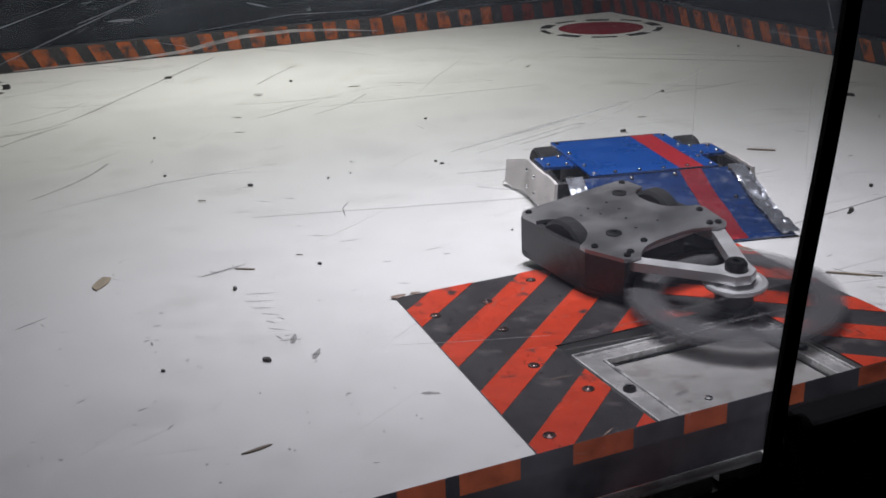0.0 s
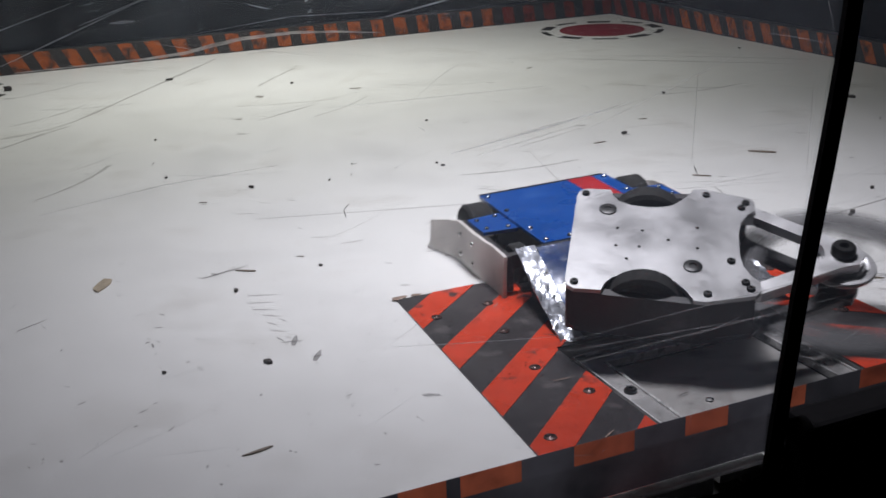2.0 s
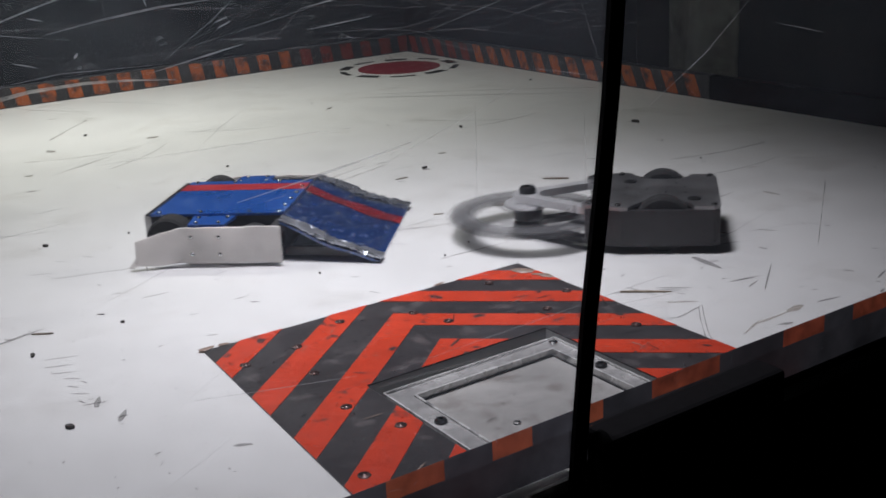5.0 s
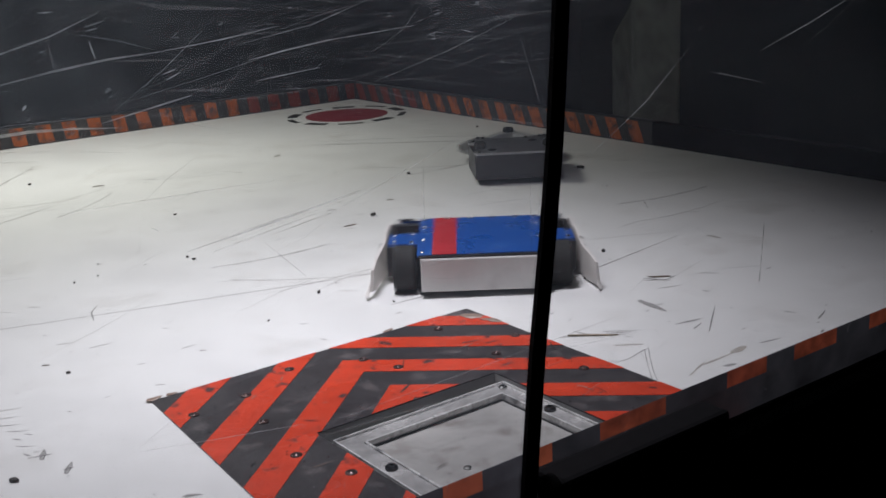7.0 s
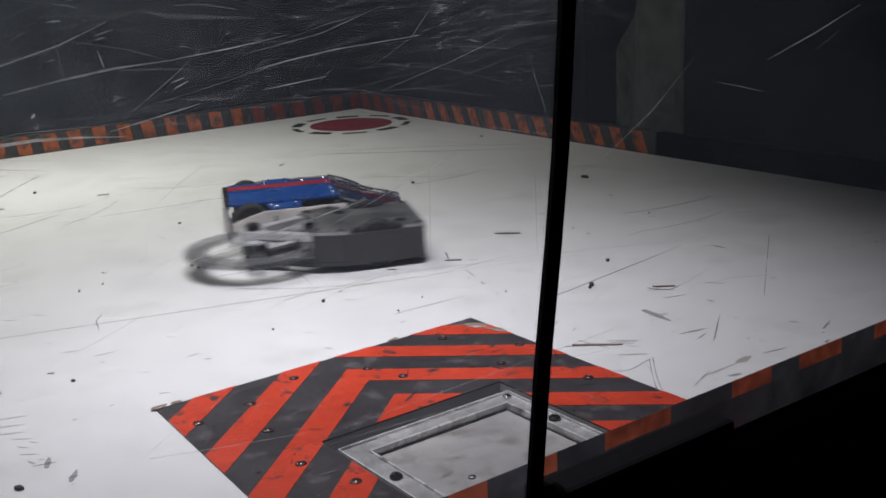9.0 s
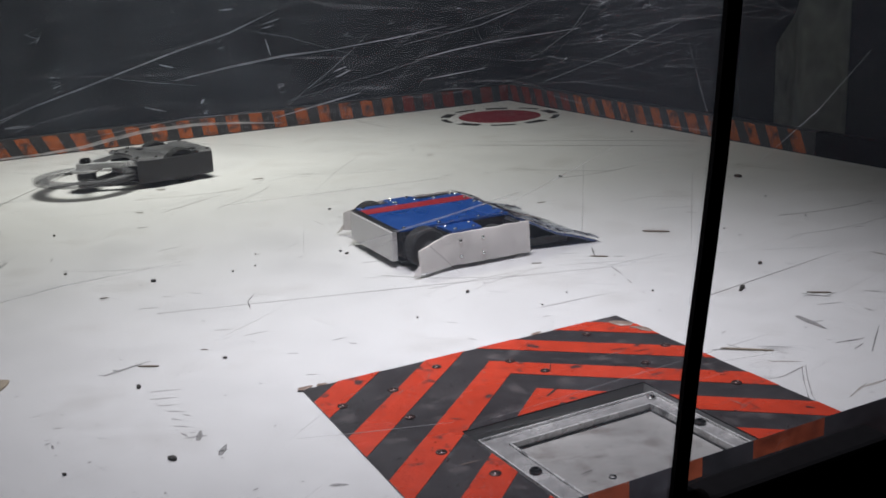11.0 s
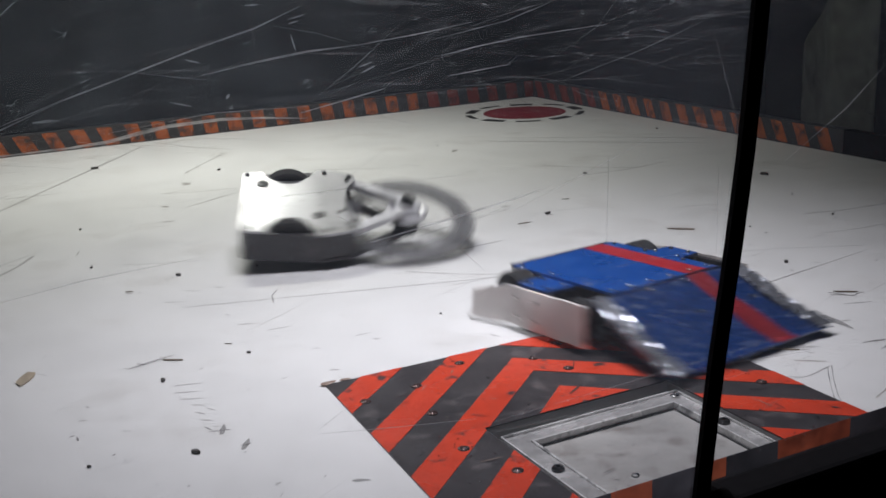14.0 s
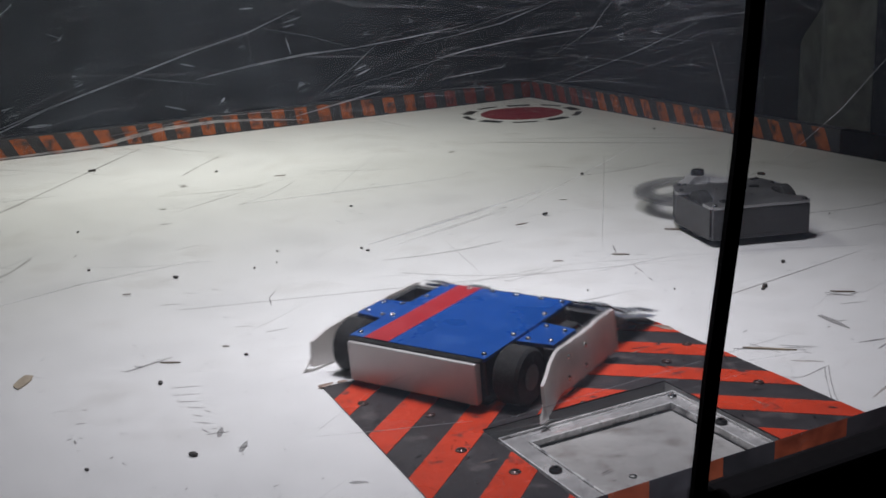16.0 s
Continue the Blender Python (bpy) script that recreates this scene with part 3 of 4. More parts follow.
def line_strip(bm, a, b, width, up):
    """A thin flat strip from a to b, facing up."""
    a, b = Vector(a), Vector(b)
    side = (b - a).cross(Vector(up)).normalized() * width / 2
    q = [a - side, (a + b) / 2 - side * 1.6, b - side * 0.4, b + side * 0.4, (a + b) / 2 + side * 1.6, a + side]
    bm.faces.new([bm.verts.new(v) for v in q])


marks = B()
for x0, y0, x1, y1, w in ((-0.055, 0.624, 0.565, 0.437, .0013), (0.456, 0.302, 0.744, 0.349, .0016), (0.31, 0.384, 0.411, 0.381, .0014), (0.765, 1.347, 1.1, 1.031, .003), (0.082, 1.137, 0.211, 1.213, .002),
                         (0.515, 0.202, 0.509, 0.156, .006), (0.486, 0.123, 0.52, 0.116, .002), (0.495, 0.087, 0.559, 0.133, .0012), (0.571, 0.246, 0.595, 0.229, .002), (0.376, 0.178, 0.431, 0.137, .0025),
                         (-0.15, 0.46, -0.10, 0.475, .003), (0.36, 0.76, 0.50, 0.815, .0014),
                         (0.028, 1.059, 0.040, 1.055, .002), (-0.069, 0.655, -0.047, 0.646, .0014), (-0.001, 0.682, 0.011, 0.668, .0014), (-0.033, 0.687, -0.021, 0.675, .0014), (-0.017, 0.528, 0.000, 0.520, .0013), (0.005, 0.492, 0.033, 0.490, .0012),
                         (0.077, 0.422, 0.095, 0.422, .0013), (0.458, 0.550, 0.476, 0.539, .0012), (0.472, 0.465, 0.462, 0.430, .0012), (0.454, 0.410, 0.451, 0.398, .0014), (0.505, 0.551, 0.486, 0.518, .0018), (0.486, 0.518, 0.495, 0.501, .0018),
                         (0.417, 0.154, 0.439, 0.138, .0014), (0.590, 0.177, 0.592, 0.167, .0018), (0.589, 0.231, 0.612, 0.234, .0016), (0.048, 0.606, 0.063, 0.628, .0012), (0.048, 0.606, 0.040, 0.574, .0012)):
    line_strip(marks, (x0, y0, 0.0004), (x1, y1, 0.0004), w, (0, 0, 1))
for i in range(7):
    line_strip(marks, (-0.127 + 0.008 * rng.random(), 0.392 - 0.018 * i, 0.0004), (-0.098 - 0.004 * i + 0.008 * rng.random(), 0.382 - 0.018 * i, 0.0004), 0.0012, (0, 0, 1))
# long soft drag marks
SWEEPS = [
    (0.0022, [(-0.111, 1.235), (0.057, 1.179), (0.179, 1.213), (0.312, 1.267), (0.479, 1.294)]),
    (0.010, [(-0.303, 1.232), (-0.205, 1.282), (-0.065, 1.473), (0.184, 1.826)]),
    (0.006, [(0.157, 1.425), (0.216, 1.505), (0.275, 1.579)]),
    (0.010, [(-0.306, 1.165), (-0.243, 1.23), (-0.191, 1.273)]),
    (0.004, [(0.189, 1.757), (0.253, 1.812), (0.318, 1.78), (0.394, 1.702), (0.469, 1.576)]),
    (0.0024, [(0.244, 0.519), (0.398, 0.513), (0.515, 0.47), (0.638, 0.424), (0.779, 0.353)]),
    (0.006, [(0.785, 1.375), (0.977, 1.224), (1.161, 1.045)]),
]
SMUDGES = [(0.513, 1.478), (0.491, 1.255), (0.532, 1.209), (0.59, 1.097), (0.305, 1.282), (0.379, 1.261), (0.461, 0.708), (0.358, 0.733), (0.498, 0.826), (0.037, 1.058), (0.525, 0.742), (0.263, 1.565), (0.668, 1.65), (0.676, 1.413), (0.631, 1.224),
           (-0.136, 0.467), (-0.095, 0.716), (-0.102, 0.231), (-0.112, 0.269), (0.029, 0.41), (0.022, 0.345), (0.521, 0.177), (0.589, 0.245), (0.504, 0.118), (0.302, 0.355), (-0.045, 0.122), (0.131, 1.317), (0.135, 1.338), (0.033, 1.061), (0.054, 1.167), (0.22, 1.64)]


def smear(bm, x, y, size, wide, turn):
    """One uneven smudge on the floor, drawn out along its turn (radians)."""
    c, d, n = math.cos(turn), math.sin(turn), 10
    pts = []
    for k in range(n):
        a = 2 * math.pi * k / n
        u, v = size / 2 * math.cos(a) * rng.uniform(0.6, 1.1), wide / 2 * math.sin(a) * rng.uniform(0.4, 1.3)
        pts.append(bm.verts.new((x + u * c - v * d, y + u * d + v * c, 0.00045)))
    bm.faces.new(pts)


def sweep(bm, pts, width):
    """A soft line through the given places, with its bends rounded off."""
    fine = []
    for k in range(len(pts) - 1):
        p0, p1, p2, p3 = (Vector(pts[max(0, min(len(pts) - 1, k + q))]) for q in (-1, 0, 1, 2))
        for i in range(6):
            u = i / 6
            fine.append(0.5 * (2 * p1 + (p2 - p0) * u + (2 * p0 - 5 * p1 + 4 * p2 - p3) * u * u + (3 * p1 - p0 - 3 * p2 + p3) * u ** 3))
    rows = []
    for k, q in enumerate(fine):
        step = fine[min(k + 1, len(fine) - 1)] - fine[max(k - 1, 0)]
        w = width * (0.35 + 0.65 * rng.random()) / 2 / step.length
        rows.append([bm.verts.new((q.x - step.y * w, q.y + step.x * w, 0.0005)), bm.verts.new((q.x + step.y * w, q.y - step.x * w, 0.0005))])
    for a, b in zip(rows, rows[1:]):
        bm.faces.new((a[0], b[0], b[1], a[1]))


soft = B()
for w, pts in SWEEPS:
    sweep(soft, pts, w)
for x, y in SMUDGES:
    smear(marks, x, y, rng.uniform(0.010, 0.026), rng.uniform(0.0022, 0.0055), rng.gauss(-0.42, 0.25))
for i in range(150):
    x, y = -0.4 + 1.5 * rng.random(), Y0 + 1.85 * rng.random()
    if -0.03 < x < PX + 0.02 and y < PY + 0.02:
        continue
    smear(soft if i % 3 else marks, x, y, 0.003 + 0.018 * rng.random() ** 2, 0.0012 + 0.004 * rng.random() ** 2, rng.gauss(-0.42, 0.5))
for i in range(16):
    x, y, a = -0.4 + 1.4 * rng.random(), Y0 + 0.3 + 1.5 * rng.random(), rng.gauss(-0.35, 0.5)
    n = [(x + 0.06 * k * math.cos(a + 0.08 * k), y + 0.06 * k * math.sin(a + 0.08 * k)) for k in range(4)]
    if all(p[1] < Y1 - 0.02 and p[0] < X1 - 0.05 and not (-0.03 < p[0] < PX + 0.02 and p[1] < PY + 0.03) for p in n):
        sweep(soft, n, 0.002 + 0.004 * rng.random())
for i in range(120):
    x, y, a, s = -0.4 + 1.55 * rng.random(), Y0 + 1.85 * rng.random(), rng.gauss(0.3, 0.7), 0.004 + 0.03 * rng.random() ** 3
    if -0.01 < x < PX + 0.01 and y < PY + 0.01:
        continue
    line_strip(marks, (x, y, 0.0003), (x + s * math.cos(a), y - s * math.sin(a), 0.0003), 0.0006 + 0.0012 * rng.random(), (0, 0, 1))
for i in range(420):
    x, y, a, s = -0.35 + 1.5 * rng.random(), Y0 + 1.6 * rng.random(), rng.gauss(0.35, 0.9), 0.002 + 0.008 * rng.random() ** 2
    if not (-0.02 < x < PX + 0.01 and y < PY + 0.01):
        line_strip(marks, (x, y, 0.0003), (x + s * math.cos(a), y - s * math.sin(a), 0.0003), 0.0005 + 0.0010 * rng.random(), (0, 0, 1))
# a scratched zigzag and shavings near the striped panel's corner
for off in (0.0, 0.005):
    sweep(marks, [(0.356 + off, 0.102), (0.374 + off, 0.090), (0.396 + off, 0.093), (0.413 + off, 0.097)], 0.0012)
    sweep(marks, [(0.413 + off, 0.097), (0.393 + off, 0.076), (0.366 + off, 0.045), (0.359 + off, 0.034)], 0.0012)
for x0, y0, x1, y1, w in ((0.576, 0.253, 0.591, 0.226, 0.003), (0.398, 0.181, 0.405, 0.144, 0.0014), (0.418, 0.160, 0.445, 0.137, 0.0015), (0.560, 0.215, 0.590, 0.205, 0.0014)):
    line_strip(marks, (x0, y0, 0.0004), (x1, y1, 0.0004), w, (0, 0, 1))
for x0, y0, x1, y1 in ((-0.107, 0.223, -0.096, 0.241), (-0.114, 0.261, -0.106, 0.280), (0.0, 0.285, 0.012, 0.296)):
    line_strip(marks, (x0, y0, 0.0004), (x1, y1, 0.0004), 0.0035, (0, 0, 1))
for i in range(210):
    x, y = -0.34 + 0.34 * rng.random(), Y0 + 0.02 + 0.55 * rng.random()
    smear(soft if i % 4 else marks, x, y, 0.001 + 0.005 * rng.random() ** 2, 0.0008 + 0.002 * rng.random() ** 2, rng.random() * 3)
tan = B()
for x, y, size, wide, turn in ((0.475, 0.035, 0.024, 0.012, 0.1), (0.440, 0.033, 0.060, 0.004, 0.0), (0.410, 0.030, 0.05, 0.003, 0.35), (0.771, 0.310, 0.028, 0.006, -1.5), (0.41, 0.115, 0.04, 0.004, -0.7)):
    smear(tan, x, y, size, wide, turn)
tagged(part("tan_smears", tan, TAN_SMEAR), "tan scuffs on the white floor beside the striped panel", "scuffs", kind="stuff")
tagged(part("floor_smears", soft, SCUFF_SOFT), "soft grey drag marks across the white floor", "scuffs", kind="stuff")
dark, pale = B(), B()
for i in range(110):
    x, y = -0.005 + (PX - 0.01) * rng.random(), Y0 + 0.01 + (PY - Y0 - 0.03) * rng.random()
    if HX0 - 0.01 < x < HX1 + 0.01 and y < HY1 + 0.01:
        continue
    a, s = rng.gauss(0.2, 0.9), 0.002 + 0.022 * rng.random() ** 3
    line_strip(dark if rng.random() < 0.7 else pale, (x, y, 0.0022), (min(x + s * math.cos(a), PX), y - s * math.sin(a), 0.0022), 0.0005 + 0.0011 * rng.random() ** 2, (0, 0, 1))
for i in range(9):
    a = rng.random() * 3
    x, y, s = 0.112 + 0.12 * rng.random(), -0.04 + 0.13 * rng.random(), 0.004 + 0.016 * rng.random() ** 2
    line_strip(dark, (x, y, -0.0060), (x + s * math.cos(a), y + s * math.sin(a) * 0.4, -0.0060), 0.0005, (0, 0, 1))
# steel specks added to imitate the glints on the worn panel and its screws
swarf = B()
for i in range(240):
    x, y = PX * rng.random(), Y0 + 0.01 + (PY - Y0 - 0.02) * rng.random()
    if i % 2:
        cx, cy = rng.choice(((0.016, 0.255), (0.002, 0.022), (0.070, 0.262), (0.055, 0.200), (0.045, 0.125), (0.13, 0.29), (0.062, 0.07), (0.02, 0.10)))
        x, y = max(0.001, cx + rng.gauss(0, 0.014)), cy + rng.gauss(0, 0.016)
    if (HX0 - 0.003 < x < HX1 + 0.003 and y < HY1 + 0.003) or y > PY - 0.004 or y < Y0 + 0.004:
        continue
    a, s = rng.random() * 3, 0.0004 + 0.0007 * rng.random() ** 2
    tip = swarf.verts.new((x, y, 0.0022 + s))
    ring = [swarf.verts.new((x + s * math.cos(a + k), y + s * math.sin(a + k) * 0.7, 0.0018)) for k in (0, 2.1, 4.2)]
    for k in range(3):
        swarf.faces.new((ring[k], ring[(k + 1) % 3], tip))
tagged(part("panel_glints", swarf, STEEL), "tiny steel specks added as glints on the striped panel", "swarf", kind="stuff")
tagged(part("panel_scuffs", dark, DECAL_BLACK), "black scuffs and gouges on the striped panel", "scuffs", kind="stuff")
tagged(part("panel_scratches", pale, CHIPPED), "pale scratches on the striped panel", "scratches", kind="stuff")
for x, y, s, turn in ((0.003, 0.314, 0.009, 8), (0.349, 0.288, 0.014, -50), (0.357, 0.262, 0.012, -60), (0.26, 0.313, 0.007, 5), (0.02, 0.313, 0.006, 4)):
    pts = [(s * (0.8 + 0.4 * rng.random()) * math.cos(0.7 * k), s * 0.42 * (0.5 + rng.random()) * math.sin(0.7 * k)) for k in range(9)]
    ob = part("bare_patch", prism(B(), pts, 0.0018, 0.0021), CHIPPED)
    ob.matrix_basis = pose(x, y, 0, 0, 0, turn)
    tagged(ob, "bare tan patch where the paint has chipped away", "chipped patch", group="chipped patches")
tagged(part("floor_scuffs", marks, SCUFF), "dark drag lines and scuffs on the white floor", "scuffs", kind="stuff")

# ---- scratches in the near sheet ----
# each scratch: its width, then its bends as (x, z) on the sheet
GOUGES = [
    (2.2, [(-0.187, 0.335), (-0.16, 0.339), (-0.133, 0.342), (-0.107, 0.343)]),
    (1.0, [(-0.107, 0.343), (-0.073, 0.346), (-0.04, 0.35)]),
    (1.4, [(-0.106, 0.332), (-0.099, 0.334)]),
    (1.6, [(-0.105, 0.329), (-0.097, 0.332)]),
    (1.6, [(-0.14, 0.312), (-0.122, 0.315), (-0.104, 0.318), (-0.092, 0.32)]),
    (1.2, [(-0.059, 0.334), (-0.038, 0.337), (-0.01, 0.34), (0.047, 0.343)]),
    (1.2, [(-0.056, 0.323), (-0.043, 0.324), (-0.017, 0.326)]),
    (1.8, [(-0.141, 0.351), (-0.14, 0.347), (-0.139, 0.343)]),
]
GOUGES_HIGH_AND_GLINT = [
    (1.5, [(-0.142, 0.358), (-0.133, 0.36)]),
    (1.3, [(-0.142, 0.356), (-0.136, 0.357)]),
    (1.6, [(-0.163, 0.366), (-0.156, 0.366)]),
    (3, [(-0.176, 0.323), (-0.174, 0.325)]),
    (1.6, [(-0.278, 0.321), (-0.253, 0.329), (-0.228, 0.336), (-0.187, 0.348), (-0.159, 0.355), (-0.135, 0.364)]),
    (1.5, [(-0.194, 0.343), (-0.187, 0.341)]),
    (1.2, [(-0.203, 0.324), (-0.193, 0.321)]),
    # a highlight on the far film, drawn here as a wide white mark
    (3, [(-0.265, 0.321), (-0.254, 0.321)]),
]
HAIRLINES = [
    (1, [(-0.098, 0.332), (-0.074, 0.341), (-0.06, 0.348)]),
    (1, [(-0.097, 0.33), (-0.067, 0.343), (-0.033, 0.362)]),
    (1, [(-0.031, 0.321), (0.006, 0.316), (0.017, 0.313), (0.028, 0.306), (0.06, 0.296)]),
    (1, [(-0.178, 0.323), (-0.166, 0.317), (-0.158, 0.31), (-0.147, 0.307)]),
    (1, [(-0.173, 0.323), (-0.161, 0.314), (-0.147, 0.31)]),
    (1.4, [(-0.162, 0.366), (-0.16, 0.354), (-0.159, 0.341), (-0.154, 0.327)]),
    (1.2, [(-0.089, 0.305), (-0.073, 0.322), (-0.057, 0.336), (-0.04, 0.349)]),
    (1, [(-0.067, 0.314), (-0.042, 0.332)]),
]
HAIRLINES_HIGH = [
    (5, [(-0.118, 0.368), (-0.102, 0.364), (-0.056, 0.36)]),
    (1.2, [(-0.071, 0.366), (-0.039, 0.36), (0.002, 0.353)]),
    (1.5, [(-0.265, 0.318), (-0.244, 0.323), (-0.216, 0.327)]),
    (1.4, [(-0.266, 0.337), (-0.263, 0.334), (-0.264, 0.329)]),
    (1, [(-0.278, 0.324), (-0.248, 0.335), (-0.2, 0.349)]),
    (2.5, [(-0.133, 0.341), (-0.096, 0.338)]),
    (2.5, [(-0.107, 0.324), (-0.07, 0.32)]),
    (1.5, [(-0.275, 0.343), (-0.232, 0.341), (-0.169, 0.336)]),
]
OTHERS = [
    (1.6, [(0.363, 0.299), (0.42, 0.314), (0.479, 0.332)]),
    (2.6, [(-0.105, 0.24), (-0.05, 0.2465), (0.003, 0.254)]),
    (1.0, [(-0.143, 0.139), (-0.1, 0.132), (-0.046, 0.124)]),
    (1.4, [(-0.312, 0.307), (-0.252, 0.329)]),
]
FAINT = [(0.048, 0.268, 0.046, 0.212, 1.4), (0.131, 0.251, 0.131, 0.195, 1.4), (0.123, 0.338, 0.147, 0.271, 1.2), (-0.039, 0.113, 0.118, 0.105, 2), (-0.043, 0.119, 0.202, 0.126, 2), (-0.036, 0.104, 0.166, 0.107, 2), (-0.09, 0.237, -0.027, 0.246, 1.5),
         (0.144, 0.117, 0.217, 0.11, 1.2), (0.088, 0.285, 0.145, 0.272, 1), (-0.173, 0.272, -0.049, 0.269, 1), (-0.08, 0.244, 0.003, 0.253, 1), (-0.06, 0.236, -0.036, 0.211, 1), (0.039, 0.199, 0.112, 0.199, 1)]
FACE = NEAR - 0.0016


def ribbon(bm, pts, width):
    """A scratch along a bent line on the near sheet, pointed at both ends."""
    n = len(pts)
    if n == 2:
        pts = [pts[0], ((pts[0][0] + pts[1][0]) / 2, (pts[0][1] + pts[1][1]) / 2), pts[1]]
        n = 3
    left, right = [], []
    for k, (x, z) in enumerate(pts):
        (ax, az), (bx, bz) = pts[max(k - 1, 0)], pts[min(k + 1, n - 1)]
        d = math.hypot(bx - ax, bz - az)
        w = width * (0.3 if k in (0, n - 1) else 1.0) / 2
        ox, oz = -(bz - az) / d * w, (bx - ax) / d * w
        left.append(bm.verts.new((x + ox, FACE, z + oz)))
        right.append(bm.verts.new((x - ox, FACE, z - oz)))
    for k in range(n - 1):
        bm.faces.new((left[k], left[k + 1], right[k + 1], right[k]))


bright, faint = B(), B()
for w, pts in GOUGES + GOUGES_HIGH_AND_GLINT + OTHERS:
    ribbon(bright, pts, 0.00046 * w)
for w, pts in HAIRLINES + HAIRLINES_HIGH:
    ribbon(faint, pts, 0.0005 * w)
for x0, z0, x1, z1, w in FAINT:
    ribbon(faint, [(x0, z0), (x1, z1)], 0.0006 * w)
for i in range(1500):
    x, z = -0.34 + 0.95 * rng.random(), 0.05 + 0.35 * rng.random() ** 0.6
    if i >= 260:
        x, z = -0.36 + 0.50 * rng.random() ** 1.25, 0.305 + 0.11 * rng.random() ** 0.9
    a, s = rng.gauss(0.12, 0.20), 0.003 + 0.06 * rng.random() ** 3
    if i % 9 == 0:
        a, s = a + rng.choice((0.4, 0.55, -0.4, 1.2)), s * 0.45
    b = a + rng.gauss(0, 0.12)
    mid = (x + s * math.cos(a), z + s * math.sin(a))
    ribbon(faint if rng.random() < 0.96 else bright, [(x, z), mid, (mid[0] + s * math.cos(b), mid[1] + s * math.sin(b))], 0.00012 + 0.00032 * rng.random() ** 2)
# rubbed patches: bundles of short parallel hairlines
for i in range(46):
    x, z, a = -0.32 + 0.45 * rng.random(), 0.312 + 0.08 * rng.random(), rng.gauss(0.05, 0.2)
    for k in range(5 + int(9 * rng.random())):
        dx, dz, s = rng.gauss(0, 0.006), rng.gauss(0, 0.0022), 0.003 + 0.012 * rng.random()
        ribbon(faint, [(x + dx, z + dz), (x + dx + s * math.cos(a), z + dz + s * math.sin(a))], 0.0002 + 0.0003 * rng.random())
for i in range(110):
    x, z, a, s = -0.25 + 0.8 * rng.random(), 0.006 + 0.04 * rng.random(), rng.gauss(0.5, 0.5), 0.003 + 0.02 * rng.random() ** 2
    ribbon(faint, [(x, z), (x + s * math.cos(a), min(z + s * math.sin(a), 0.06))], 0.00015 + 0.0004 * rng.random() ** 2)
# fine loops and curls scraped into the sheet above the striped panel
for i in range(34):
    x, z, a, bend = -0.05 + 0.36 * rng.random(), 0.04 + 0.085 * rng.random(), rng.random() * 3.1, rng.gauss(0, 0.35)
    pts = [(x, z)]
    for k in range(4 + int(4 * rng.random())):
        s = 0.0025 + 0.003 * rng.random()
        x, z, a = x + s * math.cos(a), z + s * math.sin(a), a + bend
        pts.append((x, z))
    ribbon(faint, pts, 0.00026)
scored = B()
for z0, z1 in ((0.163, 0.149), (0.147, 0.141), (0.138, 0.130), (0.128, 0.113)):
    ribbon(scored, [(0.368 + 0.08 * (z0 - 0.113), z0), (0.368 + 0.08 * (z1 - 0.113), z1)], 0.0007)
tagged(part("pane_score", scored, DECAL_BLACK), "dashed dark score in the clear plastic sheet", "scratches", kind="stuff")
for name, bm, m in (("pane_scratches", bright, SCRATCH), ("pane_scuffs", faint, SCRATCH_FAINT)):
    ob = tagged(part(name, bm, m), "fine white scratches in the clear plastic sheet", "scratches", kind="stuff")
    ob.visible_shadow = False

# ---- the blue robot ----
DOME = mesh_of("bolt_head", lathe(B(), [(0.0026, 0.0), (0.0025, 0.0009), (0.0017, 0.0018), (0.0006, 0.0022)], n=10), STEEL, True)


def tyre_profile(r, w):
    return [(r * 0.55, -w / 2), (r * 0.9, -w / 2), (r, -w / 2 + 0.003), (r, w / 2 - 0.003), (r * 0.9, w / 2), (r * 0.55, w / 2)]


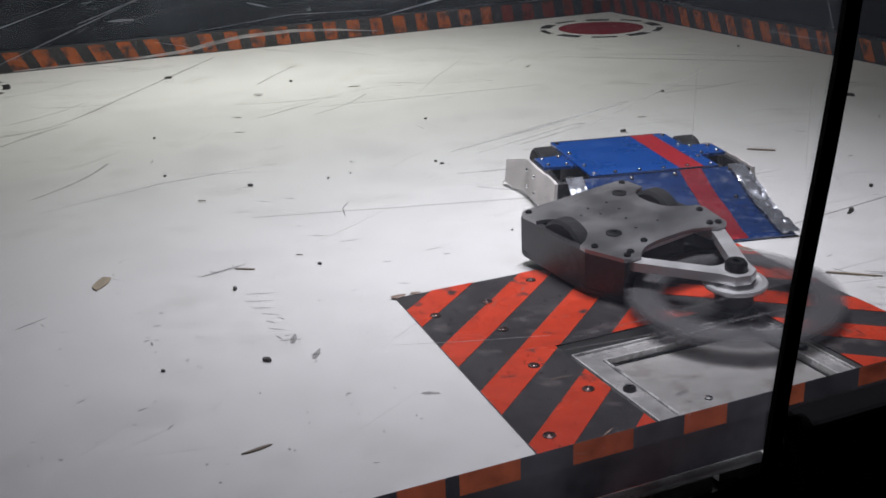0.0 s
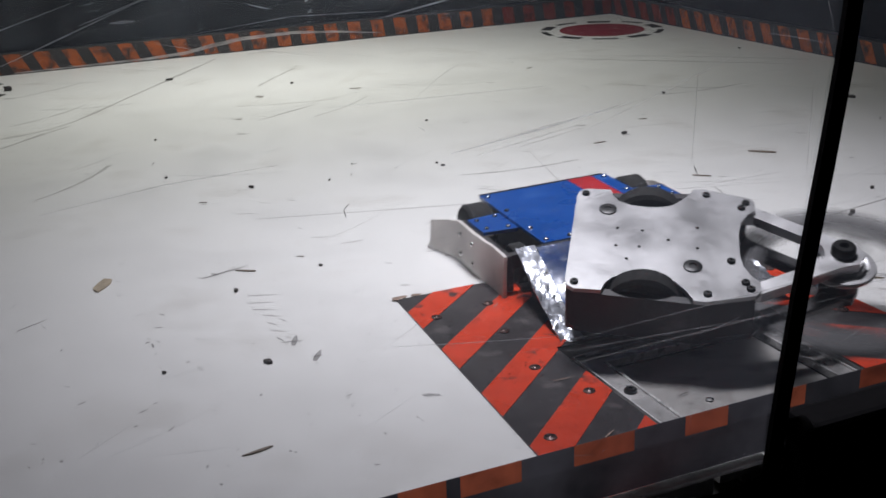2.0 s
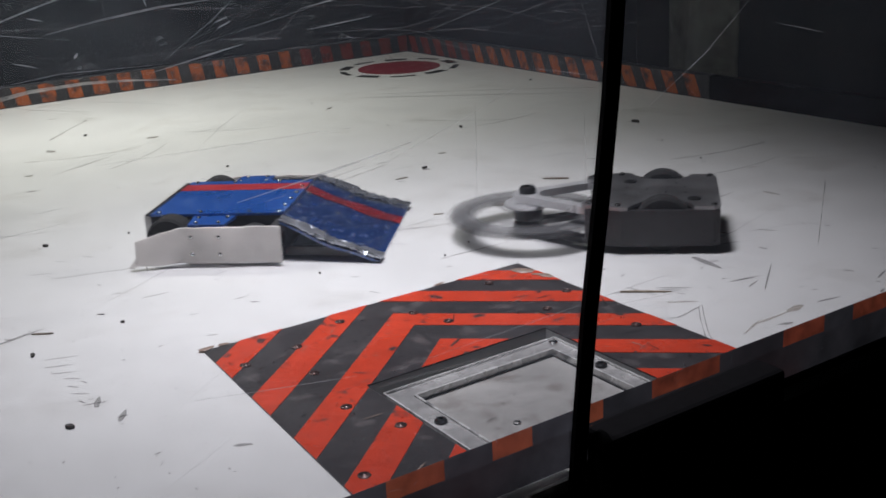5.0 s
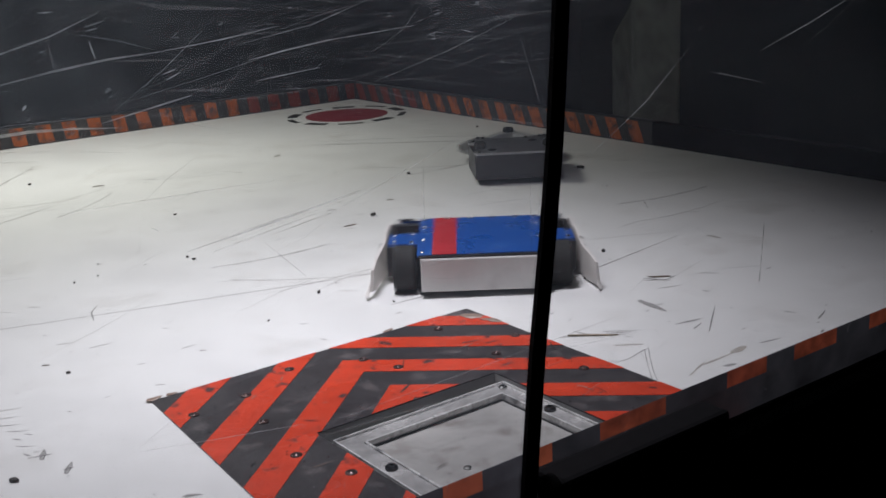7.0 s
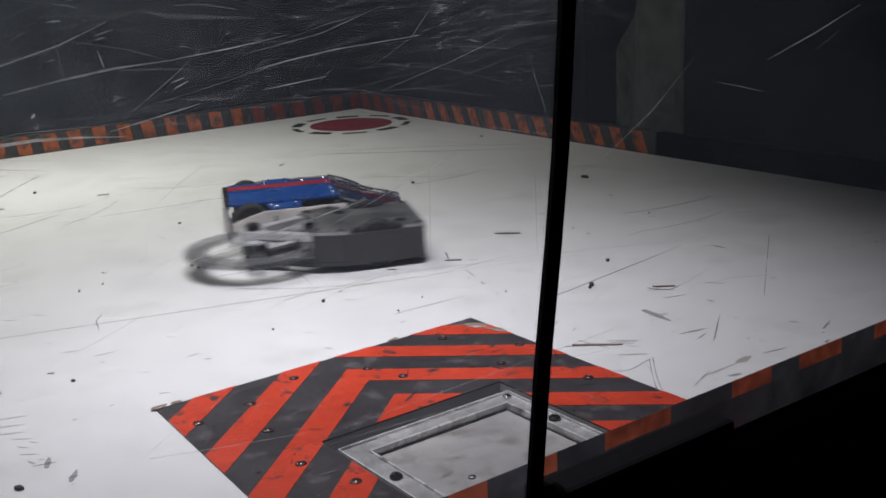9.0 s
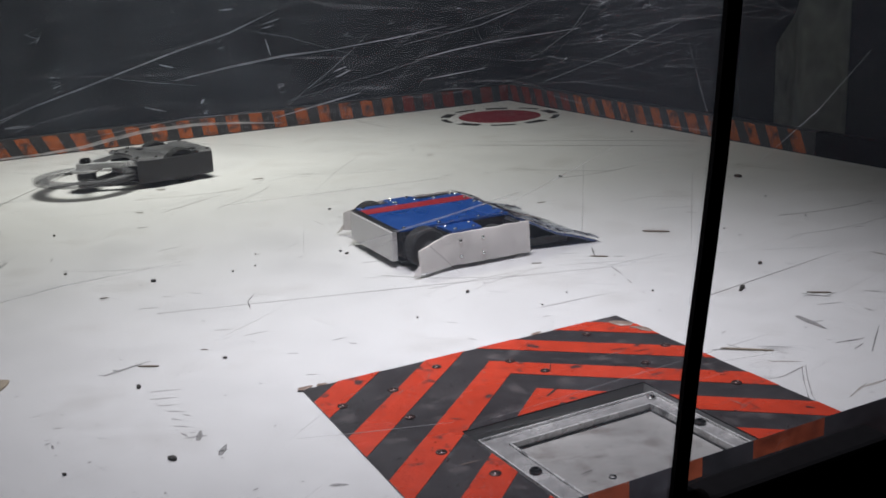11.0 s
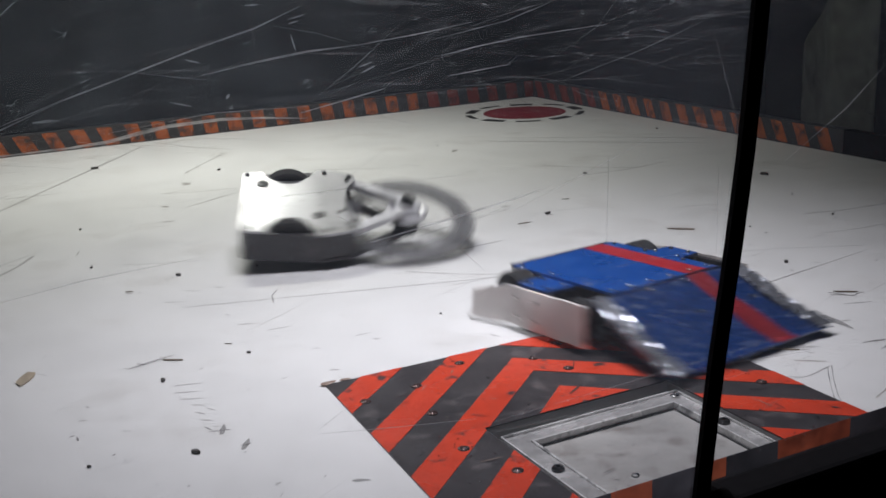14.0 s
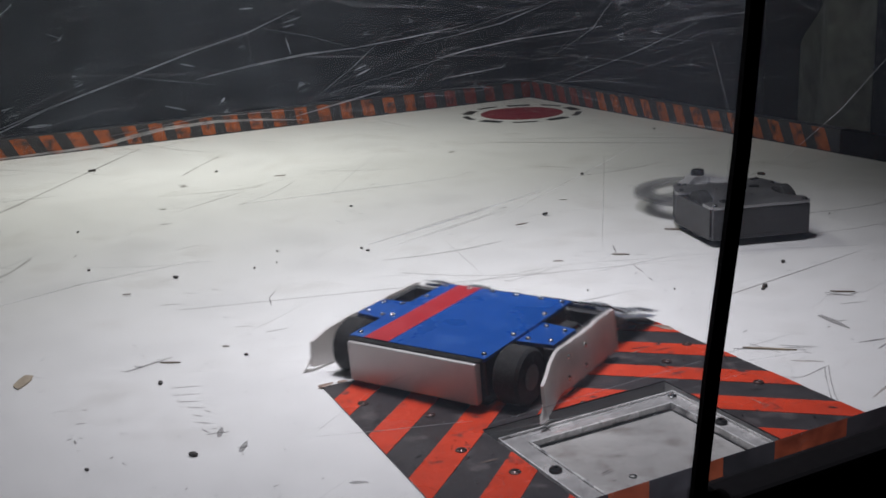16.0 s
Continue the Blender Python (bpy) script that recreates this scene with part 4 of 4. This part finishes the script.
def blue_robot():
    bot = tagged(new("combat_robot"), "low blue combat robot with red stripe and white side guards", "robot")
    part("chassis", box(B(), (-0.070, -0.080, 0.010), (0.070, 0.070, 0.0465), 0.002), CHASSIS, bot, "dark inner chassis")
    part("base_plate", prism(B(), [(-0.072, -0.084), (0.072, -0.084), (0.098, 0.075), (-0.098, 0.075)], 0.005, 0.008), DARK_STEEL, bot, "thin dark base plate")
    top = part("top_plate", prism(B(), [(-0.074, -0.087), (0.074, -0.087), (0.074, 0.072), (-0.074, 0.072)], 0.047, 0.050), BLUE, bot, "scuffed glossy blue top plate")
    part("stripe", box(B(), (-0.057, -0.0872, 0.0500), (-0.029, 0.0722, 0.0504)), RED, top, "red stripe")
    for y in (-0.078, -0.028, 0.03, 0.065):
        for x in (-0.068, 0.068):
            shared("bolt", DOME, top, pose(x, y, 0.050))
    for x in (-0.04, -0.012, 0.016, 0.044):
        shared("bolt", DOME, top, pose(x, 0.066, 0.0502))
    for s in (-1, 1):
        pod = part("side_pod", prism(B(), [(s * 0.0745, -0.034), (s * 0.110, -0.030), (s * 0.110, 0.012), (s * 0.0745, 0.016)][::s], 0.044, 0.0475), BLUE, bot, "blue side pod plate")
        for x, y in ((0.082, -0.026), (0.103, -0.022), (0.103, 0.004), (0.082, 0.008)):
            shared("bolt", DOME, pod, pose(s * x, y, 0.0475))
        part("side_post", box(B(), (min(s * 0.100, s * 0.112), -0.032, 0.008), (max(s * 0.100, s * 0.112), 0.014, 0.044), 0.001), CHASSIS, bot)
        wheel = part("wheel", lathe(B(), tyre_profile(0.0262, 0.026), "x", (s * 0.0895, -0.058, 0.0264), 28), RUBBER, bot, "black foam drive wheel", True)
        part("hub", lathe(B(), [(0.0115, -0.0135), (0.0115, 0.0135)], "x", (s * 0.0895, -0.058, 0.0264), 18), HUB_GREY, wheel, "grey wheel hub")
        # front wheel well: an open bracket round a small bare hub
        bracket = part("wheel_bracket", box(B(), (min(s * 0.106, s * 0.112), 0.014, 0.008), (max(s * 0.106, s * 0.112), 0.0735, 0.044), 0.001), CHASSIS, bot, "black open wheel bracket")
        part("cross_bar", box(B(), (min(s * 0.0745, s * 0.106), 0.064, 0.030), (max(s * 0.0745, s * 0.106), 0.072, 0.044), 0.001), CHASSIS, bracket)
        wheel = part("wheel", lathe(B(), tyre_profile(0.0205, 0.014), "x", (s * 0.087, 0.040, 0.0207), 24), RUBBER, bot, "small worn black front wheel", True)
        part("hub", lathe(B(), [(0.008, -0.012), (0.008, 0.012)], "x", (s * 0.087, 0.040, 0.0207), 16), HUB_GREY, wheel, "grey wheel hub")
        # side guard: a bent, chewed sheet beside the wheels that flares outwards and shrinks at the back
        g = B()
        r = random.Random(11 + s)
        loops = []
        for k in range(19):
            y = 0.078 - 0.164 * k / 18
            back = max(0.0, -y - 0.030) / 0.068
            x = 0.115 + 0.003 * k / 18 + 0.013 * back ** 1.6 + 0.0018 * math.sin(75 * y + s) * (0.4 + back)
            low = 0.0045 + 0.0018 * r.random() + 0.010 * max(0.0, back - 0.62) * (1 + r.random())
            high = 0.0465 - 0.013 * back ** 1.5 - 0.0012 * r.random() - 0.004 * back * r.random()
            mid = 0.5 * (low + high)
            bulge = 0.0016 * math.sin(48 * y + 2)
            loops.append([g.verts.new((s * xx, y, zz)) for xx, zz in ((x, low), (x + 0.0036, low), (x + 0.0036 + bulge, mid), (x + 0.001, high), (x - 0.0022, high), (x + bulge, mid))])
        for a, b in zip(loops, loops[1:]):
            for i in range(6):
                j = (i + 1) % 6
                g.faces.new((a[i], a[j], b[j], b[i]))
        g.faces.new(loops[0][::-1])
        g.faces.new(loops[-1])
        guard = part("side_guard", g, NYLON, bot, "frosted white side guard, chewed and flared at the back", True)
        flap = B()
        strip_pts = [(0.1285, -0.084, 0.018), (0.1315, -0.082, 0.010), (0.135, -0.088, 0.004), (0.131, -0.096, 0.0035), (0.1285, -0.092, 0.008)]
        prow = [[flap.verts.new((s * x, y, z + d)) for x, y, z in strip_pts] for d in (0.0, 0.0012)]
        flap.faces.new(prow[0][::-1])
        flap.faces.new(prow[1])
        for i in range(5):
            j = (i + 1) % 5
            flap.faces.new((prow[0][i], prow[0][j], prow[1][j], prow[1][i]))
        part("torn_flap", flap, NYLON, guard, "torn flap of the guard")
        for y in (-0.024, 0.008):
            for z in (0.016, 0.036):
                shared("bolt", DOME, guard, pose(s * 0.1205, y, z, 0, s * 90, 0))
    bumper = part("rear_bumper", box(B(), (-0.070, -0.097, 0.009), (0.070, -0.088, 0.0475), 0.0015), BUMPER, bot, "greyish white rear bumper")
    part("bumper_lip", box(B(), (-0.072, -0.094, 0.0478), (0.072, -0.086, 0.0492)), DARK_STEEL, bumper)
    # wedge: crumpled clear-covered blue sheet from the plate down to the floor
    def wedge_sheet(x0, x1, lift, seed, thick, crumple=0.0, nx=30, ny=14, end=1.0):
        r = random.Random(seed)
        w = B()
        grid = {}
        for side in (0, 1):
            for j in range(ny + 1):
                v = end * j / ny
                for i in range(nx + 1):
                    u = x0 + (x1 - x0) * i / nx
                    half = 0.100 + 0.010 * v
                    y = 0.0735 + 0.1135 * v
                    z = 0.0475 - 0.0455 * v - 0.0035 * math.sin(math.pi * v) + lift + crumple * r.random() * min(1, 6 * v)
                    z += 0.0016 * math.sin(7 * u + 9 * v) * math.sin(math.pi * v)
                    grid[side, i, j] = w.verts.new((u * half, y, max(z - side * thick, 0.0006)))
        for j in range(ny):
            for i in range(nx):
                w.faces.new([grid[0, a, b] for a, b in ((i, j), (i, j + 1), (i + 1, j + 1), (i + 1, j))])
                w.faces.new([grid[1, a, b] for a, b in ((i, j), (i + 1, j), (i + 1, j + 1), (i, j + 1))])
        rim = [(i, 0) for i in range(nx + 1)] + [(nx, j) for j in range(1, ny + 1)] + [(i, ny) for i in range(nx - 1, -1, -1)] + [(0, j) for j in range(ny - 1, 0, -1)]
        for a, b in zip(rim, rim[1:] + rim[:1]):
            w.faces.new((grid[0, a[0], a[1]], grid[0, b[0], b[1]], grid[1, b[0], b[1]], grid[1, a[0], a[1]]))
        return w
    wedge = part("wedge", wedge_sheet(-1, 1, 0.0, 3, 0.0035), WEDGE_BLUE, bot, "scraped blue wedge under torn clear film", True)
    part("wedge_stripe", wedge_sheet(-0.53, -0.28, 0.0009, 3, 0.0003), WEDGE_RED, wedge, "scraped red stripe", True)
    part("film_cover", wedge_sheet(-1.0, 1.0, 0.0020, 8, 0.0002, 0.0024, 26, 30, 0.96), CRINKLE, wedge, "crumpled clear film over the wedge", True)
    for s in (-1, 1):
        part("film_edge", wedge_sheet(min(s * 0.84, s * 1.03), max(s * 0.84, s * 1.03), 0.0028, 5, 0.0004, 0.0034, 6, 26, 1.02), FOIL, wedge, "torn shiny film along the edge", True)
        part("gusset", prism(B(), [(s * 0.085, 0.074), (s * 0.090, 0.074), (s * 0.095, 0.15), (s * 0.090, 0.15)][::s], 0.004, 0.014), CHASSIS, bot)
    for x in (-0.085, -0.02, 0.03, 0.085):
        shared("bolt", DOME, wedge, pose(x, 0.079, 0.046, -22))
    for x in (-0.075, 0.0, 0.075):
        shared("bolt", DOME, wedge, pose(x, 0.118, 0.026, -22))
    return bot


BLUE_BOT = blue_robot()

# ---- the grey robot ----


def grey_outline(scale=1.0):
    """Outline of the deck: rounded back corners, a wheel bay in each side, a hollow front edge."""
    right = [(0.062, -0.080), (0.070, -0.078), (0.0745, -0.072), (0.0745, -0.049), (0.066, -0.047), (0.057, -0.041), (0.051, -0.030), (0.0495, -0.014), (0.051, 0.000), (0.057, 0.011), (0.068, 0.020), (0.081, 0.027), (0.082, 0.036), (0.070, 0.077), (0.064, 0.081), (0.052, 0.081), (0.044, 0.074), (0.032, 0.068), (0.016, 0.0655)]
    return [(x * scale, y) for x, y in right] + [(-x * scale, y) for x, y in right[::-1]]


def grey_robot():
    bot = tagged(new("combat_robot"), "dark grey two-wheeled combat robot with a spinning weapon rim", "robot")
    deck = part("top_deck", prism(B(), grey_outline(), 0.054, 0.058), GREY_PLATE, bot, "grey metal top deck with bolts")
    part("bottom_deck", prism(B(), grey_outline(), 0.012, 0.016), CHASSIS, bot, "dark bottom deck")
    core = B()
    box(core, (-0.040, -0.072, 0.016), (0.040, 0.050, 0.054), 0.002)
    part("core", core, CHASSIS, bot, "dark inner block")
    part("back_wall", box(B(), (-0.0715, -0.079, 0.010), (0.0715, -0.071, 0.0535), 0.0015), CHASSIS, bot, "dark back wall")
    for s in (-1, 1):
        part("side_wall", prism(B(), [(s * 0.066, -0.070), (s * 0.0735, -0.072), (s * 0.081, 0.034), (s * 0.069, 0.077), (s * 0.061, 0.075), (s * 0.073, 0.032)][::s], 0.010, 0.0535), CHASSIS, bot, "dark side wall")
        wheel = part("wheel", lathe(B(), tyre_profile(0.0335, 0.020), "x", (s * 0.0620, -0.014, 0.034), 30), RUBBER, bot, "black foam drive wheel", True)
        part("hub", lathe(B(), [(0.015, -0.0105), (0.015, 0.0105)], "x", (s * 0.0620, -0.014, 0.034), 18), HUB_GREY, wheel, "grey wheel hub")
    # triangular arm, upper and lower
    outer = [(-0.062, 0.048), (0.062, 0.048), (0.062, 0.082), (0.0195, 0.150), (0.0140, 0.1645), (0.0, 0.1705), (-0.0140, 0.1645), (-0.0195, 0.150), (-0.062, 0.082)]
    inner = [(-0.047, 0.056), (0.047, 0.056), (0.047, 0.080), (0.013, 0.133), (0.008, 0.136), (0.0, 0.137), (-0.008, 0.136), (-0.013, 0.133), (-0.047, 0.080)]
    arm = part("arm", band(B(), outer, inner, 0.0445, 0.0538), ARM_ALU, bot, "bright machined triangular arm")
    part("arm_lower", band(B(), outer, inner, 0.008, 0.016), CHASSIS, bot, "dark lower triangular arm")
    part("hub_bolt", lathe(B(), [(0.0105, 0.0525), (0.0105, 0.060), (0.0085, 0.0625), (0.004, 0.0625), (0.0035, 0.058)], at=(0, 0.152, 0), n=20), DARK_STEEL, arm, "large black hub bolt", True)
    part("hub_disc", lathe(B(), [(0.010, 0.0375), (0.027, 0.0375), (0.0295, 0.0385), (0.0300, 0.0405), (0.0290, 0.0422), (0.0245, 0.0426), (0.0225, 0.0412), (0.0200, 0.0412), (0.0185, 0.0436), (0.012, 0.0440)], at=(0, 0.152, 0), n=36), ARM_ALU, bot, "bright pulley disc", True)
    # spinning weapon
    weapon = tagged(new("spinner"), "dark spinning weapon rim")
    weapon.parent = bot
    part("rim", band(B(), circle(0, 0, 0.104, 64), circle(0, 0, 0.058, 64), -0.0035, 0.0035), RIM, weapon, "dark blurred rim")
    part("bar", box(B(), (-0.066, -0.012, -0.003), (0.066, 0.012, 0.003), 0.001), SPOKE, weapon, "blurred weapon bar")
    part("boss", lathe(B(), [(0.018, -0.006), (0.018, 0.010), (0.012, 0.014)], n=24), DARK_STEEL, weapon)
    bolt = mesh_of("deck_bolt", lathe(B(), [(0.0036, 0.0), (0.0036, 0.0016), (0.0028, 0.0024), (0.0014, 0.0024), (0.0012, 0.0012)], n=12), DARK_STEEL, True)
    for x, y in ((0.066, -0.072), (-0.066, -0.072), (0.072, 0.038), (-0.072, 0.038), (0.062, 0.073), (-0.062, 0.073), (0.054, 0.069), (-0.054, 0.069), (0.026, 0.058)):
        shared("bolt", bolt, deck, pose(x, y, 0.058))
    for x, y, r in ((0.036, 0.026, 0.0080), (-0.042, -0.050, 0.0080)):
        part("bung", lathe(B(), [(r, 0.058), (r, 0.0592), (r * 0.72, 0.0598), (r * 0.4, 0.0598), (r * 0.35, 0.0586)], at=(x, y, 0), n=20), DARK_STEEL, deck, "round black bung", True)
    for x, y in ((0.012, -0.04), (0.012, -0.02), (-0.012, -0.018), (-0.014, -0.04), (0.03, -0.03), (0.01, 0.03), (-0.02, 0.03), (0.0, 0.005)):
        part("hole", lathe(B(), [(0.0016, 0.0580), (0.0016, 0.0583)], at=(x, y, 0), n=10), GAP, deck)
    small = Matrix.Scale(0.93, 4)
    for me in {o.data for o in bot.children_recursive if o.data}:
        me.transform(small)
    for o in bot.children_recursive:
        o.location = o.location * 0.93
    return bot, weapon


GREY_BOT, SPINNER = grey_robot()

# ---- movement ----
BLUE_ROWS = [
    (0, 0.3635, 0.4762, 0.0000, 0.4, -0.1, 167.2),
    (0.5, 0.3601, 0.4530, 0.0000, 2.0, -1.6, 164.3),
    (1, 0.3939, 0.5167, 0.0000, 0.3, 0.4, 142.2),
    (1.2, 0.3520, 0.4750, 0.0000, 0.0, 0.0, 149.0),
    (1.5, 0.3112, 0.4302, 0.0000, -1.4, -1.3, 150.8),
    (2, 0.2118, 0.3370, 0.0007, -0.7, 2.0, 176.4),
    (2.5, 0.1652, 0.3345, 0.0018, 1.1, 0.9, -172.8),
    (3, 0.1548, 0.3328, 0.0017, 1.2, 0.6, -171.5),
    (3.3, 0.1500, 0.3600, 0.0000, 0.0, 0.0, -168.0),
    (3.5, 0.1177, 0.4512, 0.0018, 2.0, 1.8, -146.2),
    (3.7, 0.0900, 0.5500, 0.0000, 0.0, 0.0, -95.0),
    (4, 0.0746, 0.6418, 0.0000, 1.6, -1.3, -77.7),
    (4.2, 0.1000, 0.6600, 0.0000, 0.0, 0.0, -140.0),
    (5.2, 0.2100, 0.6000, 0.0000, 0.0, 0.0, -128.0),
    (5.8, 0.4100, 0.5000, 0.0000, 0.0, 0.0, -125.0),
    (6.3, 0.6300, 0.4200, 0.0000, 0.0, 0.0, -125.0),
    (6.5, 0.5919, 0.3826, 0.0000, 1.7, -0.1, -108.1),
    (7, 0.4615, 0.4093, 0.0000, 0.7, 0.4, -37.4),
    (7.2, 0.4370, 0.4470, 0.0000, 0.0, 0.0, -5.0),
    (7.5, 0.4368, 0.4706, 0.0008, 1.7, 1.7, 11.7),
    (8, 0.4377, 0.7325, 0.0000, 0.1, 0.5, -50.3),
    (8.5, 0.4713, 0.7923, 0.0000, 0.7, -0.2, -87.1),
    (9, 0.4396, 0.8650, 0.0000, 0.2, -0.3, -114.2),
    (9.5, 0.3629, 0.8859, 0.0000, 2.0, 1.5, -163.7),
    (10, 0.3821, 0.7561, 0.0000, 2.0, 0.4, -144.3),
    (11.2, 0.3300, 0.6800, 0.0000, 0.0, 0.0, -80.0),
    (12.3, 0.2400, 0.5800, 0.0000, 0.0, 0.0, -19.0),
    (12.5, 0.2580, 0.6053, 0.0000, 0.6, 0.7, -18.8),
    (13, 0.4330, 0.8887, 0.0000, -0.3, -0.7, -36.5),
    (13.2, 0.4400, 0.8400, 0.0000, 0.0, 0.0, 8.0),
    (13.35, 0.4350, 0.7200, 0.0000, 0.0, 0.0, 65.0),
    (13.5, 0.4254, 0.5978, 0.0000, 1.9, -1.6, 114.7),
    (13.8, 0.3450, 0.4550, 0.0000, 0.0, 0.0, 141.0),
    (14, 0.3463, 0.3294, 0.0014, 2.0, -0.4, -173.1),
    (14.2, 0.3000, 0.2200, 0.0000, 0.0, 0.0, -135.0),
    (14.5, 0.2252, 0.1222, 0.0000, 1.1, -1.6, -110.9),
    (15, 0.3117, 0.1843, 0.0000, 2.0, 1.4, -158.8),
    (15.5, 0.2187, 0.2199, 0.0040, 2.0, 2.0, -112.6),
    (16, 0.1441, 0.2884, 0.0004, 1.7, -0.9, -61.7),
]
GREY_ROWS = [
    (0, 0.2250, 0.2804, 0.0000, -3.5, 3.0, -169.5),
    (0.5, 0.2248, 0.2841, 0.0009, -4.1, 5.0, -163.0),
    (1, 0.2014, 0.3068, -0.0000, 2.2, 0.1, -154.4),
    (1.5, 0.2240, 0.1646, 0.0002, 0.7, 1.8, -158.5),
    (1.7, 0.2209, 0.2004, 0.0085, -0.2, 9.2, -146.5),
    (1.8, 0.2081, 0.1802, 0.0193, -4.5, 12.4, -143.3),
    (1.9, 0.1849, 0.1458, 0.0330, -0.1, 18.7, -127.0),
    (2, 0.1778, 0.1499, 0.0326, -1.7, 17.5, -125.2),
    (2.2, 0.1756, 0.1754, 0.0232, -1.6, 17.0, -92.6),
    (2.5, 0.1721, 0.1735, 0.0222, -2.3, 15.2, -84.4),
    (3, 0.1685, 0.1690, 0.0234, -1.9, 14.4, -84.1),
    (3.2, 0.3540, 0.2360, 0.0000, 0.0, 0.0, -100.0),
    (3.5, 0.3970, 0.1610, 0.0000, 0.0, 0.0, -105.0),
    (3.8, 0.3600, 0.0900, 0.0200, 10.0, 0.0, -40.0),
    (4, 0.3660, 0.0800, 0.0200, 5.0, 4.0, 18.0),
    (4.2, 0.3530, 0.1270, 0.0100, 0.0, 0.0, 50.0),
    (5.2, 0.6200, 0.3300, 0.0000, 0.0, 0.0, 42.0),
    (5.8, 0.7900, 0.5000, 0.0000, 0.0, 0.0, 28.0),
    (6.3, 0.7830, 0.6200, 0.0000, 0.0, 0.0, 12.0),
    (6.5, 0.8000, 0.6560, 0.0000, 0.0, 0.0, -2.0),
    (7, 0.8500, 0.8050, 0.0000, 0.0, 0.0, -36.0),
    (7.5, 0.9620, 0.8580, 0.0000, 0.0, 0.0, -18.0),
    (7.75, 0.9600, 0.7800, 0.0000, 0.0, 0.0, 60.0),
    (8, 0.9670, 0.7390, 0.0000, 0.0, 0.0, 140.0),
    (8.5, 0.7160, 0.5650, 0.0000, 0.0, 0.0, 74.0),
    (9, 0.4170, 0.6180, 0.0000, 0.0, 0.0, 66.0),
    (9.5, 0.1760, 0.8530, 0.0000, 0.0, 0.0, 18.0),
    (10, 0.1230, 1.2500, 0.0040, 0.0, 5.0, 46.0),
    (10.6, 0.1300, 1.3600, 0.0000, 0.0, 0.0, 78.0),
    (11.2, 0.2000, 1.4500, 0.0000, 0.0, 0.0, 112.0),
    (12.3, 0.4270, 1.4160, 0.0000, 0.0, 0.0, -172.0),
    (12.5, 0.4150, 1.3110, 0.0000, 0.0, 0.0, -178.0),
    (12.65, 0.3900, 1.1700, 0.0100, 0.0, 0.0, 155.0),
    (12.8, 0.3550, 1.0170, 0.0300, 0.0, 5.0, 120.0),
    (13, 0.2680, 0.9140, 0.0620, 0.0, 9.0, 64.0),
    (13.2, 0.2410, 0.9740, 0.0500, -6.0, -1.0, 61.0),
    (13.5, 0.1160, 0.8610, 0.0500, -24.0, 4.0, 52.0),
    (13.65, 0.0750, 0.8000, 0.0600, -20.0, 0.0, 120.0),
    (13.8, 0.0740, 0.8420, 0.0500, -15.0, 10.0, -178.0),
    (14, 0.1370, 0.7500, 0.0300, -5.0, 21.0, -110.0),
    (14.1, 0.1900, 0.7600, 0.0300, 0.0, 0.0, -40.0),
    (14.2, 0.2400, 0.7740, 0.0300, 0.0, 0.0, 30.0),
    (14.35, 0.2500, 0.6800, 0.0350, 0.0, 0.0, 60.0),
    (14.5, 0.3090, 0.6780, 0.0200, -5.0, 13.0, 78.0),
    (14.65, 0.2800, 0.6400, 0.0300, 0.0, 0.0, 155.0),
    (14.8, 0.2970, 0.6800, 0.0200, 0.0, 18.0, -125.0),
    (15, 0.3280, 0.6190, 0.0220, -4.0, 14.0, -141.0),
    (15.2, 0.4310, 0.5650, 0.0250, -4.0, 4.0, -120.0),
    (15.35, 0.4960, 0.5500, 0.0320, -8.0, 2.0, -116.0),
    (15.5, 0.5840, 0.5080, 0.0300, -15.0, -10.0, -74.0),
    (15.6, 0.6360, 0.5090, 0.0080, 0.0, -6.0, -50.0),
    (15.7, 0.6660, 0.5220, 0.0000, 0.0, 0.0, -38.0),
    (16, 0.6840, 0.5130, 0.0000, 0.0, 0.0, -18.0),
]


def motions():
    walk(BLUE_BOT, [(t, pose(x, y, z, rx, ry, rz)) for t, x, y, z, rx, ry, rz in BLUE_ROWS])
    walk(GREY_BOT, [(t, pose(x, y, z, rx, ry, rz)) for t, x, y, z, rx, ry, rz in GREY_ROWS])
    walk(SPINNER, [(0.1 * i, pose(0, 0.1414, 0.0250, 0, 0, 80 * i)) for i in range(161)])


motions()
